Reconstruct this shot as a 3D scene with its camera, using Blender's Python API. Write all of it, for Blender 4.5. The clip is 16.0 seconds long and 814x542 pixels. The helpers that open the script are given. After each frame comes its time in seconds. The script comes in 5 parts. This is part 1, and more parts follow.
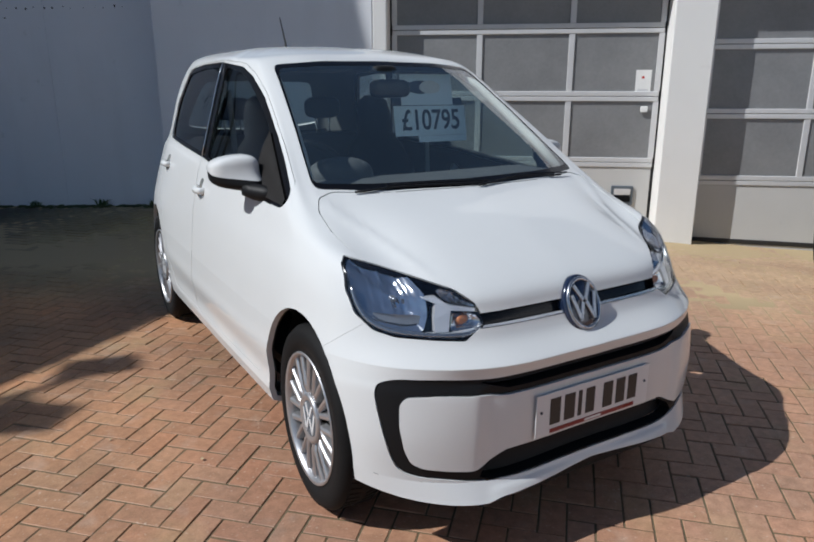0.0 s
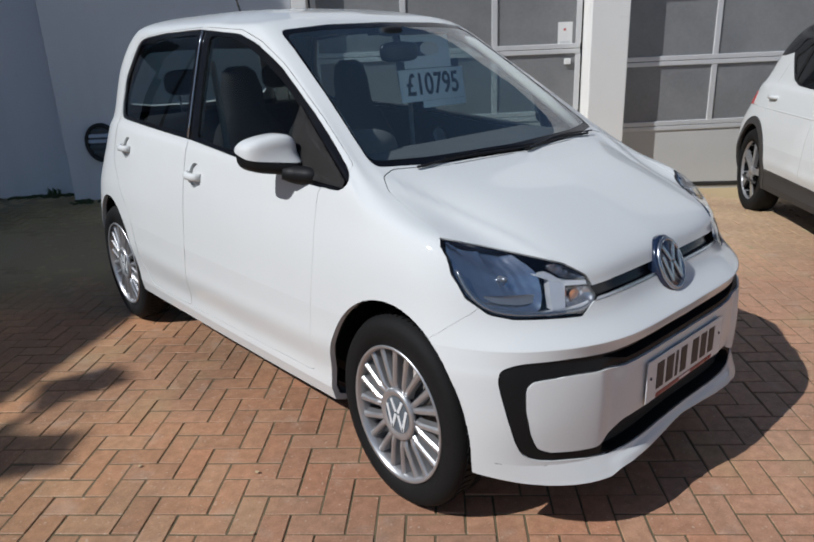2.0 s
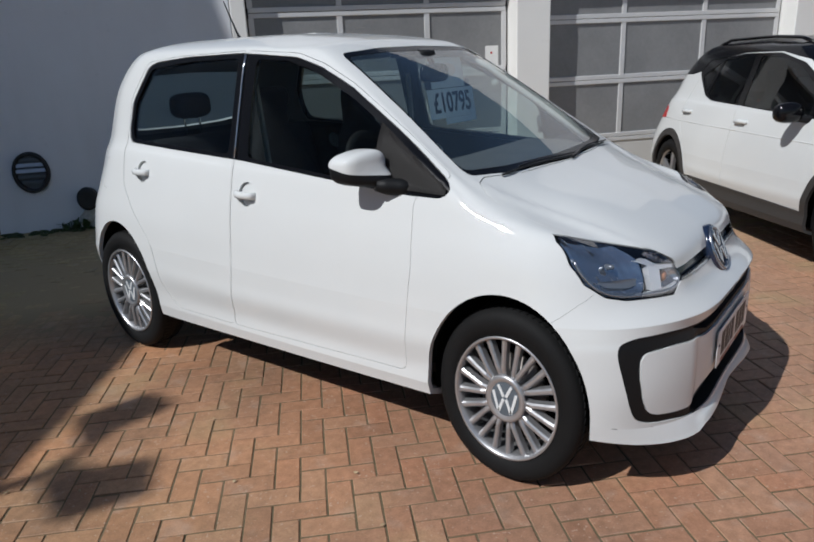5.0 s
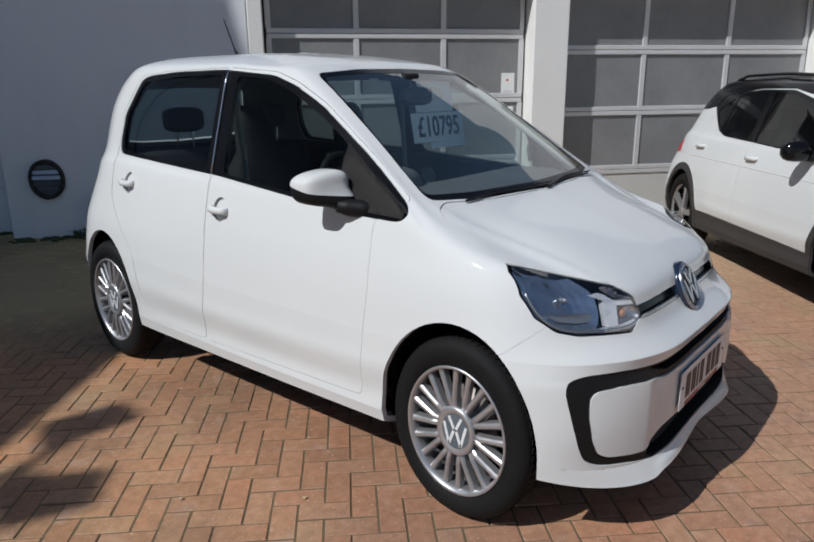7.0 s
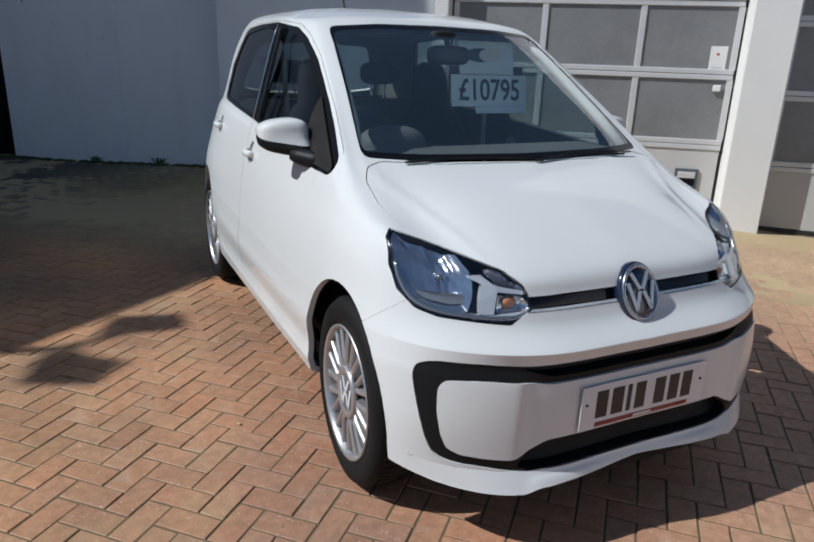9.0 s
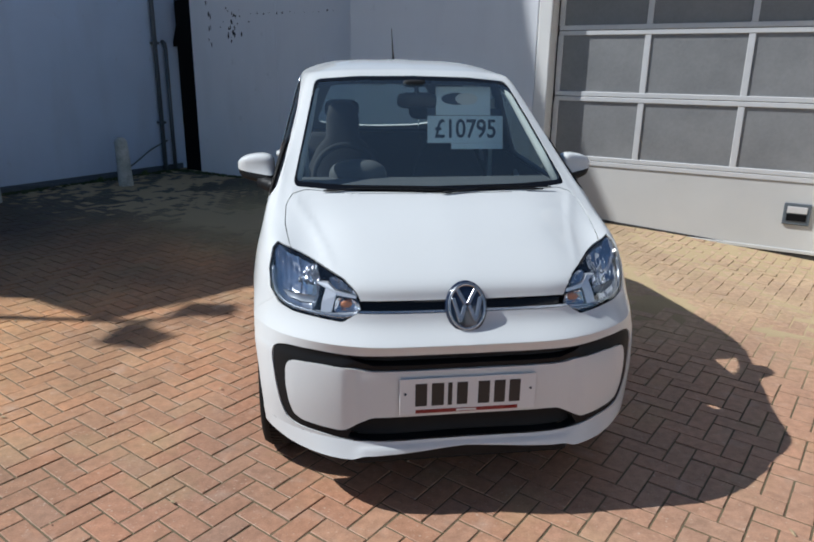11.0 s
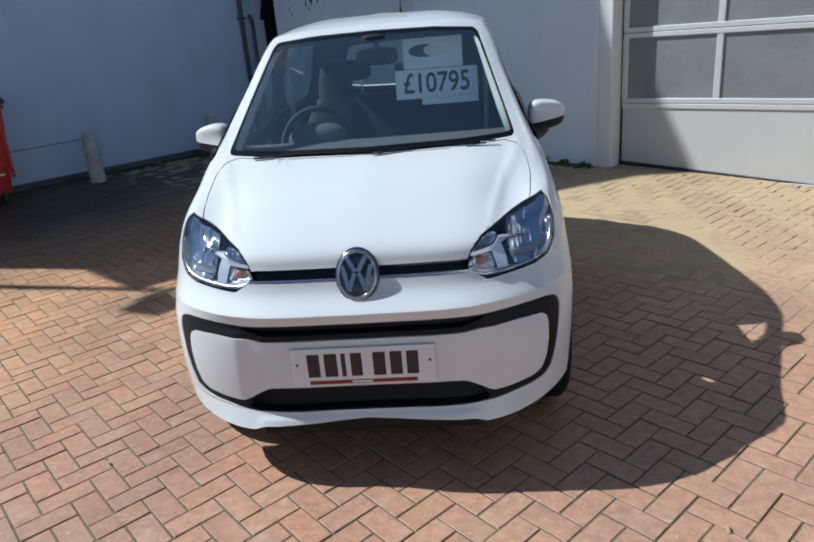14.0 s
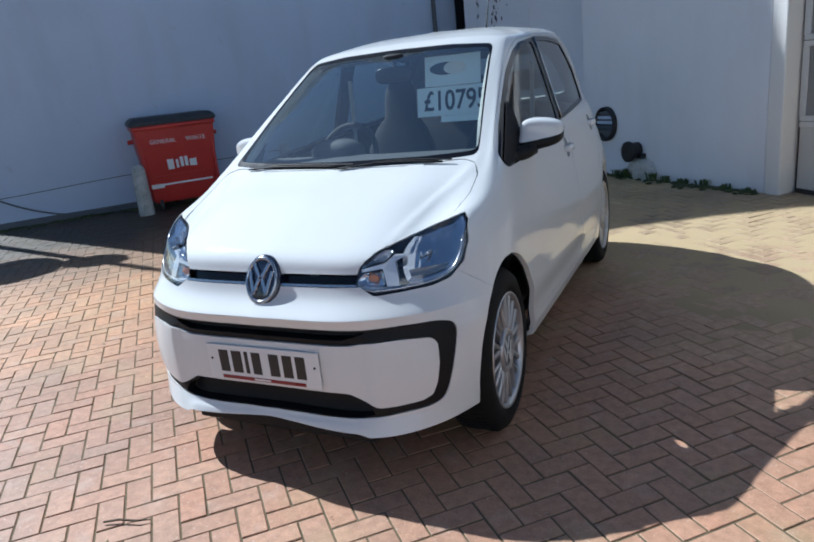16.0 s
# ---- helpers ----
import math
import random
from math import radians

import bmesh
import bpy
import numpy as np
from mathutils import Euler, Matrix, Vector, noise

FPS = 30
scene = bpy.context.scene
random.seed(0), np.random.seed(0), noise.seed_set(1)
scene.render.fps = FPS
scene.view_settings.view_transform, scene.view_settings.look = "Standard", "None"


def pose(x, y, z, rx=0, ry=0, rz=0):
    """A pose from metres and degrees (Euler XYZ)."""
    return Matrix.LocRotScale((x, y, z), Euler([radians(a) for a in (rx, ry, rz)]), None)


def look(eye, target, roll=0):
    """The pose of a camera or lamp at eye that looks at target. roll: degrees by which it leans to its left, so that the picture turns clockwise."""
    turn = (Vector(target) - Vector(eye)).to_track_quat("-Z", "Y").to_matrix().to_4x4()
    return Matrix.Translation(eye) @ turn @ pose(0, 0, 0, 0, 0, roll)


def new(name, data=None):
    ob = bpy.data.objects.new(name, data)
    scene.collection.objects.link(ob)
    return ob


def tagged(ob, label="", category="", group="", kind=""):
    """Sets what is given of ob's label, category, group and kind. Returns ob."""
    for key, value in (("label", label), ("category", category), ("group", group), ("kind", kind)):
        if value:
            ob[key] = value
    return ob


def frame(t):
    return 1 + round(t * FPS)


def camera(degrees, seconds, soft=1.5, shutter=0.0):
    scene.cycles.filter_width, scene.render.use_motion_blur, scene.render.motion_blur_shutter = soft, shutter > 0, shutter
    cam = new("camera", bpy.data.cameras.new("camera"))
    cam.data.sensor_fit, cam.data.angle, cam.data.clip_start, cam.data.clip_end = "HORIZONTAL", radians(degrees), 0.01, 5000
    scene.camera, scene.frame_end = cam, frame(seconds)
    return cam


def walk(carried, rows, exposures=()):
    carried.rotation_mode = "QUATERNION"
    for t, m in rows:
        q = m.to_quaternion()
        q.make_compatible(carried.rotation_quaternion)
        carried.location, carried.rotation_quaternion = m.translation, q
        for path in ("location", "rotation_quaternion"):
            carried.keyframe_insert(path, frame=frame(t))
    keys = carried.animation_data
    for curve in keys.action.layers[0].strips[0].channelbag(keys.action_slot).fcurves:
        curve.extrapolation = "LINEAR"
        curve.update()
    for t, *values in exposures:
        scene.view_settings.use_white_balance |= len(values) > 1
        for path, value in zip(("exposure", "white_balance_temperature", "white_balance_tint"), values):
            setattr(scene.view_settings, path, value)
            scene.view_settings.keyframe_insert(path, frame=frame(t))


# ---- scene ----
cam = camera(63.0, 16.0, 1.9)
PATH = [
    (0, (-1.572, -3.196, 1.466), (-0.582, -1.543, 0.933), 0.0),
    (0.5, (-1.689, -3.079, 1.455), (-0.614, -1.484, 0.91), -0.5),
    (1, (-1.711, -2.943, 1.446), (-0.596, -1.384, 0.874), -1.7),
    (1.5, (-1.801, -2.785, 1.471), (-0.661, -1.26, 0.856), -2.6),
    (2, (-2.008, -2.668, 1.493), (-0.753, -1.252, 0.845), -2.4),
    (2.5, (-2.171, -2.526, 1.471), (-0.832, -1.185, 0.831), -2.5),
    (3, (-2.388, -2.415, 1.493), (-0.987, -1.125, 0.883), -2.7),
    (3.5, (-2.632, -2.382, 1.513), (-1.111, -1.233, 0.908), -3.3),
    (4, (-2.678, -2.239, 1.519), (-1.175, -1.072, 0.903), -3.5),
    (6.5, (-2.676, -2.272, 1.519), (-1.149, -1.111, 0.955), -1.0),
    (7, (-2.481, -2.42, 1.504), (-1.005, -1.181, 0.969), -0.6),
    (7.5, (-2.236, -2.601, 1.476), (-0.931, -1.208, 0.878), 1.3),
    (8, (-2.012, -2.718, 1.469), (-0.841, -1.222, 0.844), 1.4),
    (8.5, (-1.743, -2.92, 1.44), (-0.708, -1.342, 0.778), 1.1),
    (9, (-1.519, -3.123, 1.454), (-0.669, -1.422, 0.837), 2.0),
    (11.5, (-0.443, -4.041, 1.619), (-0.188, -2.143, 1.043), 0.5),
    (12, (-0.41, -4.054, 1.617), (-0.103, -2.162, 1.045), 0.1),
    (12.5, (-0.379, -3.967, 1.604), (-0.099, -2.078, 1.009), 0.6),
    (13, (-0.298, -3.771, 1.606), (-0.034, -1.887, 0.991), 0.4),
    (13.5, (-0.054, -3.778, 1.593), (0.06, -1.887, 0.953), -1.7),
    (14, (0.352, -3.875, 1.564), (0.2, -1.999, 0.888), -4.8),
    (14.5, (0.689, -3.822, 1.522), (0.362, -1.942, 0.923), -7.1),
    (15, (1.009, -3.854, 1.502), (0.474, -2.002, 0.967), -7.7),
    (15.5, (1.303, -3.789, 1.458), (0.515, -2.024, 0.945), -7.4),
    (16, (1.555, -3.61, 1.465), (0.703, -1.893, 0.896), -6.2),
]
walk(cam, [(t, look(eye, target, roll)) for t, eye, target, roll in PATH],
     [(0, .10, 5850, 10), (2.5, -.05, 5850, 10), (4, -.09, 5900, 10), (6.5, -.10, 5900, 10), (9, .09, 5800, 9), (11.5, .38, 5750, 8), (13, .40, 5600, 7), (14.5, .54, 5530, 7), (15.25, .61, 5420, 7), (16, .66, 5400, 7)])

# ---- light ----
BUILD = Matrix.Rotation(radians(-39.0), 4, "Z")     # the yard's walls stand oblique to the parked car
LIGHT_WAY = Vector((0.96, -0.185, -1.0)).normalized()
world = bpy.data.worlds.new("sky")
scene.world = world
world.use_nodes = True
wn = world.node_tree
sky = wn.nodes.new("ShaderNodeTexSky")
sky.sky_type, sky.sun_disc = "NISHITA", False
sky.sun_elevation = math.asin(-LIGHT_WAY.z)
sky.sun_rotation = math.atan2(-LIGHT_WAY.x, -LIGHT_WAY.y)
sky.air_density, sky.dust_density, sky.ozone_density = 1.0, 0.15, 1.4
wn.links.new(sky.outputs[0], wn.nodes["Background"].inputs[0])
wn.nodes["Background"].inputs[1].default_value = 0.054
sun = new("sun", bpy.data.lights.new("sun", "SUN"))
sun.data.energy, sun.data.angle, sun.data.color = 4.5, radians(0.55), (1.0, 0.95, 0.87)
sun.matrix_world = look((-8, 2, 9), Vector((-8, 2, 9)) + LIGHT_WAY)

# ---- materials ----
def tree(name):
    m = bpy.data.materials.new(name)
    m.use_nodes = True
    t = m.node_tree
    return m, t, t.nodes["Principled BSDF"]


def ramp(t, fac, stops):
    r = t.nodes.new("ShaderNodeValToRGB")
    while len(r.color_ramp.elements) < len(stops):
        r.color_ramp.elements.new(0.5)
    for e, (p, c) in zip(r.color_ramp.elements, stops):
        e.position, e.color = p, (*c, 1)
    t.links.new(fac, r.inputs[0])
    return r.outputs[0]


def noise_tex(t, scale, detail=4, rough=0.6, space="Object"):
    c = t.nodes.new("ShaderNodeTexCoord")
    n = t.nodes.new("ShaderNodeTexNoise")
    n.inputs["Scale"].default_value, n.inputs["Detail"].default_value, n.inputs["Roughness"].default_value = scale, detail, rough
    t.links.new(c.outputs[space], n.inputs["Vector"])
    return n.outputs[0]


def mixed(t, a, b, fac, how="MIX"):
    m = t.nodes.new("ShaderNodeMix")
    m.data_type, m.blend_type = "RGBA", how
    for sock, v in ((m.inputs[0], fac), (m.inputs[6], a), (m.inputs[7], b)):
        if isinstance(v, (int, float)):
            sock.default_value = v
        elif isinstance(v, tuple):
            sock.default_value = (*v, 1)
        else:
            t.links.new(v, sock)
    return m.outputs[2]


def relief(t, p, height, strength, dist=0.01):
    b = t.nodes.new("ShaderNodeBump")
    b.inputs["Strength"].default_value, b.inputs["Distance"].default_value = strength, dist
    t.links.new(height, b.inputs["Height"])
    t.links.new(b.outputs[0], p.inputs["Normal"])


def plain(name, a, b=None, rough=0.5, metal=0.0, scale=6.0, bump=0.0, fine=120.0, coat=0.0, rough_var=0.08, spec=0.5):
    """A surface whose colour wanders between a and b at two scales, with fine relief."""
    m, t, p = tree(name)
    b = b or tuple(0.85 * c for c in a)
    n1, n2 = noise_tex(t, scale, 5), noise_tex(t, fine, 3)
    big = ramp(t, n1, [(0.3, a), (0.72, b)])
    t.links.new(mixed(t, big, ramp(t, n2, [(0.3, a), (0.7, b)]), 0.3), p.inputs["Base Color"])
    r = t.nodes.new("ShaderNodeMapRange")
    r.inputs["To Min"].default_value, r.inputs["To Max"].default_value = max(rough - rough_var, 0.02), min(rough + rough_var, 1)
    t.links.new(n1, r.inputs["Value"])
    t.links.new(r.outputs[0], p.inputs["Roughness"])
    p.inputs["Metallic"].default_value = metal
    p.inputs["Coat Weight"].default_value = coat
    p.inputs["Specular IOR Level"].default_value = spec
    p.inputs["Coat Roughness"].default_value = 0.04
    if bump:
        relief(t, p, n2, bump, 0.004)
    return m


def glass(name, tint, gloss=1.0, base=0.085, film=0.0):
    """A thin pane: tinted see-through with a Fresnel gloss."""
    m = bpy.data.materials.new(name)
    m.use_nodes = True
    t = m.node_tree
    t.nodes.remove(t.nodes["Principled BSDF"])
    tr, gl = t.nodes.new("ShaderNodeBsdfTransparent"), t.nodes.new("ShaderNodeBsdfGlossy")
    tr.inputs[0].default_value = (*tint, 1)
    gl.inputs["Roughness"].default_value = 0.01
    gl.inputs["Color"].default_value = (gloss, gloss, gloss, 1)
    f, mix = t.nodes.new("ShaderNodeLayerWeight"), t.nodes.new("ShaderNodeMixShader")
    f.inputs[0].default_value = 0.5
    up, fac = t.nodes.new("ShaderNodeMath"), t.nodes.new("ShaderNodeMath")
    up.operation, fac.operation = "POWER", "MULTIPLY_ADD"
    up.inputs[1].default_value = 4.0
    fac.inputs[1].default_value, fac.inputs[2].default_value = 0.85, base
    t.links.new(f.outputs["Facing"], up.inputs[0])
    t.links.new(up.outputs[0], fac.inputs[0])
    t.links.new(fac.outputs[0], mix.inputs[0])
    t.links.new(tr.outputs[0], mix.inputs[1])
    t.links.new(gl.outputs[0], mix.inputs[2])
    if film:                                            # teal diffuse layer: puts the screen's reflected haze into the pane
        veil, over = t.nodes.new("ShaderNodeBsdfDiffuse"), t.nodes.new("ShaderNodeMixShader")
        veil.inputs[0].default_value = (0.45, 0.62, 0.64, 1)
        patch = t.nodes.new("ShaderNodeMapRange")
        patch.inputs["To Min"].default_value, patch.inputs["To Max"].default_value = 0.5 * film, 1.5 * film
        t.links.new(noise_tex(t, 2.5, 4), patch.inputs["Value"])
        t.links.new(patch.outputs[0], over.inputs[0])
        t.links.new(mix.outputs[0], over.inputs[1])
        t.links.new(veil.outputs[0], over.inputs[2])
        mix = over
    t.links.new(mix.outputs[0], t.nodes["Material Output"].inputs[0])
    return m


M_PAINT = plain("white_car_paint", (0.61, 0.622, 0.614), (0.587, 0.598, 0.59), rough=0.62, spec=0.15, coat=0.85, scale=2.0, rough_var=0.04)
M_BLACK = plain("black_textured_plastic", (0.007, 0.0073, 0.008), (0.010, 0.0105, 0.0115), rough=0.5, spec=0.18, bump=0.15, fine=300)
M_GLOSSBLACK = plain("gloss_black", (0.005, 0.005, 0.006), rough=0.16, spec=0.3)
M_RUBBER = plain("tyre_rubber", (0.006, 0.006, 0.0063), (0.010, 0.010, 0.010), rough=0.72, spec=0.18, bump=0.2, fine=90)
M_ALLOY = plain("silver_alloy", (0.46, 0.46, 0.465), (0.40, 0.40, 0.41), rough=0.38, metal=0.75, coat=0.2)
M_CHROME = plain("chrome", (0.86, 0.87, 0.88), rough=0.06, metal=1.0, rough_var=0.02)
M_STEEL = plain("brake_steel", (0.12, 0.115, 0.11), (0.2, 0.17, 0.15), rough=0.5, metal=0.7, scale=30)
M_DARK = plain("dark_cabin_trim", (0.009, 0.0095, 0.0105), (0.014, 0.015, 0.016), rough=0.7, spec=0.3, bump=0.1, fine=200)
M_DASH = plain("grey_dashboard_skin", (0.085, 0.088, 0.09), (0.065, 0.068, 0.07), rough=0.7, spec=0.3, bump=0.1, fine=200)
M_CLOTH = plain("dark_seat_cloth", (0.010, 0.0105, 0.0115), (0.016, 0.016, 0.018), rough=0.9, bump=0.3, fine=400)
M_HEADLINING = plain("pale_headlining", (0.15, 0.155, 0.15), (0.12, 0.125, 0.12), rough=0.9)
M_CREAM = plain("pale_grey_cloth", (0.42, 0.43, 0.41), (0.36, 0.37, 0.35), rough=0.85, bump=0.2, fine=300)
M_SCREEN = glass("windscreen_glass", (0.86, 0.955, 0.945), base=0.15, film=0.014)
M_SIDE = glass("side_glass", (0.43, 0.5, 0.49), base=0.022)
M_PRIVACY = glass("tinted_rear_glass", (0.45, 0.53, 0.55), base=0.025)
M_DARKPANE = glass("dark_privacy_glass", (0.16, 0.2, 0.2), base=0.04)
M_LENS = glass("clear_lens", (0.93, 0.95, 0.96))
M_DARKCHROME = plain("smoked_lamp_housing", (0.21, 0.225, 0.25), (0.17, 0.18, 0.2), rough=0.3, metal=0.5, scale=25)
M_MIRROR = plain("bright_lamp_reflector", (0.60, 0.62, 0.66), (0.52, 0.54, 0.58), rough=0.08, metal=0.95, rough_var=0.02)
M_LAMPBACK = plain("dark_lamp_housing", (0.018, 0.021, 0.028), (0.012, 0.014, 0.02), rough=0.25, spec=0.4)
M_CLAD = plain("grey_cladding_plastic", (0.034, 0.032, 0.031), (0.045, 0.042, 0.04), rough=0.6, bump=0.1, fine=300, spec=0.3)
M_STRIP = plain("dark_red_strip", (0.2, 0.012, 0.015), rough=0.3)
M_REFLECTOR = plain("lamp_reflector", (0.72, 0.74, 0.78), rough=0.32, metal=0.5, rough_var=0.04)
M_LITTER = plain("dry_leaf_scrap", (0.42, 0.33, 0.2), (0.28, 0.2, 0.11), rough=0.9, scale=40)
M_AMBER = plain("amber_bulb_cover", (0.55, 0.22, 0.09), rough=0.3)
M_RED = plain("red_plastic", (0.45, 0.02, 0.02), rough=0.3)
M_PLATE = plain("white_number_plate", (0.64, 0.65, 0.65), (0.6, 0.61, 0.61), rough=0.35)
M_INK = plain("black_ink", (0.015, 0.015, 0.015), rough=0.5)
M_BLUEINK = plain("blue_black_ink", (0.015, 0.03, 0.06), rough=0.5)
M_CARD = plain("pale_blue_card", (0.74, 0.84, 0.89), (0.7, 0.8, 0.86), rough=0.6)
M_WHITECARD = plain("white_paper", (0.78, 0.78, 0.76), rough=0.7)
M_SATIN = plain("satin_badge_metal", (0.40, 0.42, 0.45), (0.34, 0.36, 0.39), rough=0.22, metal=0.9)
M_EMBLEM = plain("blue_black_badge_field", (0.012, 0.02, 0.045), rough=0.15, coat=0.6)


def wall_paint(name, a, b, dirt, streaks=0.5):
    """Old painted render: broad patches, rain streaks and a rough skin."""
    m, t, p = tree(name)
    n1, n2, n3 = noise_tex(t, 0.5, 6), noise_tex(t, 5.0, 6), noise_tex(t, 60.0, 4)
    c = t.nodes.new("ShaderNodeTexCoord")
    mp = t.nodes.new("ShaderNodeMapping")
    mp.inputs["Scale"].default_value = (2.2, 2.2, 0.5)
    st = t.nodes.new("ShaderNodeTexNoise")
    st.inputs["Scale"].default_value, st.inputs["Detail"].default_value = 1.0, 5
    t.links.new(c.outputs["Object"], mp.inputs[0])
    t.links.new(mp.outputs[0], st.inputs["Vector"])
    base = ramp(t, n1, [(0.35, a), (0.7, b)])
    streaks *= 0.6
    worn = mixed(t, base, dirt, ramp(t, st.outputs[0], [(0.5, (0, 0, 0)), (0.85, (streaks, streaks, streaks))]))
    specks = mixed(t, worn, dirt, ramp(t, n2, [(0.66, (0, 0, 0)), (0.8, (0.4, 0.4, 0.4))]))
    t.links.new(specks, p.inputs["Base Color"])
    p.inputs["Roughness"].default_value = 0.8
    relief(t, p, mixed(t, n2, n3, 0.5), 0.25, 0.01)
    return m


M_WALL = wall_paint("old_white_wall_paint", (0.8, 0.81, 0.83), (0.74, 0.755, 0.78), (0.36, 0.36, 0.34), 0.35)
# pale wall paint with the blue of the shade put into its colour
M_WALL_SHADED = wall_paint("shade_blued_wall_paint", (0.51, 0.60, 0.745), (0.455, 0.54, 0.675), (0.3, 0.32, 0.33), 0.4)
M_COLUMN = wall_paint("white_column_paint", (0.76, 0.75, 0.72), (0.7, 0.69, 0.66), (0.45, 0.43, 0.4), 0.25)
M_DOORPANEL = wall_paint("grey_white_door_panel", (0.52, 0.515, 0.495), (0.46, 0.455, 0.44), (0.33, 0.32, 0.3), 0.3)
M_DOORFRAME = plain("pale_aluminium_frame", (0.64, 0.64, 0.64), (0.58, 0.58, 0.58), rough=0.5, metal=0.3)
M_DOORGLASS = plain("dusty_acrylic_pane", (0.15, 0.152, 0.155), (0.23, 0.232, 0.232), rough=0.5, spec=0.9, scale=2.2, fine=35)
# near-black: dark plastic, and the shade of openings and recesses put into colour
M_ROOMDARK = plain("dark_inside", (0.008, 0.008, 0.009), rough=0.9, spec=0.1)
M_JAMB = plain("black_door_seal", (0.02, 0.02, 0.02), rough=0.6)
M_PIPE = plain("dark_grey_pipe", (0.10, 0.12, 0.14), (0.07, 0.085, 0.1), rough=0.5)
M_BIN = plain("red_bin_plastic", (0.52, 0.035, 0.025), (0.42, 0.025, 0.02), rough=0.42, scale=3)
M_LID = plain("dark_bin_lid", (0.025, 0.03, 0.035), (0.04, 0.045, 0.05), rough=0.5)
M_CONCRETE = plain("pale_concrete_post", (0.62, 0.62, 0.59), (0.2, 0.22, 0.18), rough=0.85, scale=9, bump=0.4, fine=60)
M_MOSS = plain("moss", (0.045, 0.06, 0.02), (0.07, 0.08, 0.03), rough=0.95, scale=14, bump=0.6, fine=80)
M_LEAF = plain("weed_leaf", (0.05, 0.085, 0.025), (0.08, 0.12, 0.04), rough=0.7, scale=20)


def paver_material(name, joined=False):
    """Fired clay: every block its own tint, with soot, salt bloom and a gritty skin. Paler and yellower towards the garages."""
    m, t, p = tree(name)
    if joined:
        g = t.nodes.new("ShaderNodeNewGeometry")
        rnd = g.outputs["Random Per Island"]
    else:
        o = t.nodes.new("ShaderNodeObjectInfo")
        rnd = o.outputs["Random"]
    g2 = t.nodes.new("ShaderNodeNewGeometry")
    def world_noise(scale, detail):
        n = t.nodes.new("ShaderNodeTexNoise")
        n.inputs["Scale"].default_value, n.inputs["Detail"].default_value = scale, detail
        t.links.new(g2.outputs["Position"], n.inputs["Vector"])
        return n.outputs[0]
    red = ramp(t, rnd, [(0.0, (0.40, 0.213, 0.13)), (0.2, (0.49, 0.258, 0.156)), (0.45, (0.45, 0.24, 0.147)), (0.7, (0.50, 0.287, 0.18)), (0.88, (0.50, 0.247, 0.145)), (1.0, (0.43, 0.25, 0.165))])
    sand = ramp(t, rnd, [(0.0, (0.52, 0.40, 0.24)), (0.5, (0.58, 0.45, 0.27)), (1.0, (0.54, 0.40, 0.25))])
    # the sandy blocks lie in the strip before the garage doors
    mp = t.nodes.new("ShaderNodeMapping")
    mp.vector_type = "POINT"
    mp.inputs["Rotation"].default_value = (0, 0, radians(39.0))
    t.links.new(g2.outputs["Position"], mp.inputs[0])
    sx = t.nodes.new("ShaderNodeSeparateXYZ")
    t.links.new(mp.outputs[0], sx.inputs[0])
    wob = t.nodes.new("ShaderNodeMath")
    wob.operation = "MULTIPLY_ADD"
    t.links.new(world_noise(0.9, 3), wob.inputs[0])
    wob.inputs[1].default_value = 1.6
    t.links.new(sx.outputs[1], wob.inputs[2])
    mr = t.nodes.new("ShaderNodeMapRange")
    mr.inputs["From Min"].default_value, mr.inputs["From Max"].default_value = 1.2, 2.6
    t.links.new(wob.outputs[0], mr.inputs["Value"])
    col = mixed(t, red, sand, mr.outputs[0])
    soot = ramp(t, world_noise(1.3, 6), [(0.42, (0, 0, 0)), (0.72, (0.6, 0.6, 0.6))])
    col = mixed(t, col, (0.17, 0.12, 0.09), soot)
    # older, mossier blocks on one side of the yard, cleaner and paler ones on the other
    age = t.nodes.new("ShaderNodeMapRange")
    age.inputs["From Min"].default_value, age.inputs["From Max"].default_value = -1.6, 3.4
    wx, wide_x = t.nodes.new("ShaderNodeSeparateXYZ"), t.nodes.new("ShaderNodeMath")
    t.links.new(g2.outputs["Position"], wx.inputs[0])
    wide_x.operation = "MULTIPLY_ADD"
    t.links.new(world_noise(0.6, 4), wide_x.inputs[0])
    wide_x.inputs[1].default_value = 2.4
    along = t.nodes.new("ShaderNodeMath")
    along.operation = "MULTIPLY_ADD"
    t.links.new(wx.outputs[1], along.inputs[0])
    along.inputs[1].default_value = -0.6
    t.links.new(wx.outputs[0], along.inputs[2])
    t.links.new(along.outputs[0], wide_x.inputs[2])
    t.links.new(wide_x.outputs[0], age.inputs["Value"])
    col = mixed(t, col, ramp(t, age.outputs[0], [(0.0, (1.2, 1.2, 0.9)), (0.3, (0.94, 0.95, 0.84)), (0.5, (0.86, 0.85, 0.83)), (1.0, (0.95, 0.95, 0.95))]), 1.0, "MULTIPLY")
    worn = ramp(t, age.outputs[0], [(0.5, (0, 0, 0)), (1.0, (0.4, 0.4, 0.4))])
    col = mixed(t, col, (0.56, 0.34, 0.22), worn)
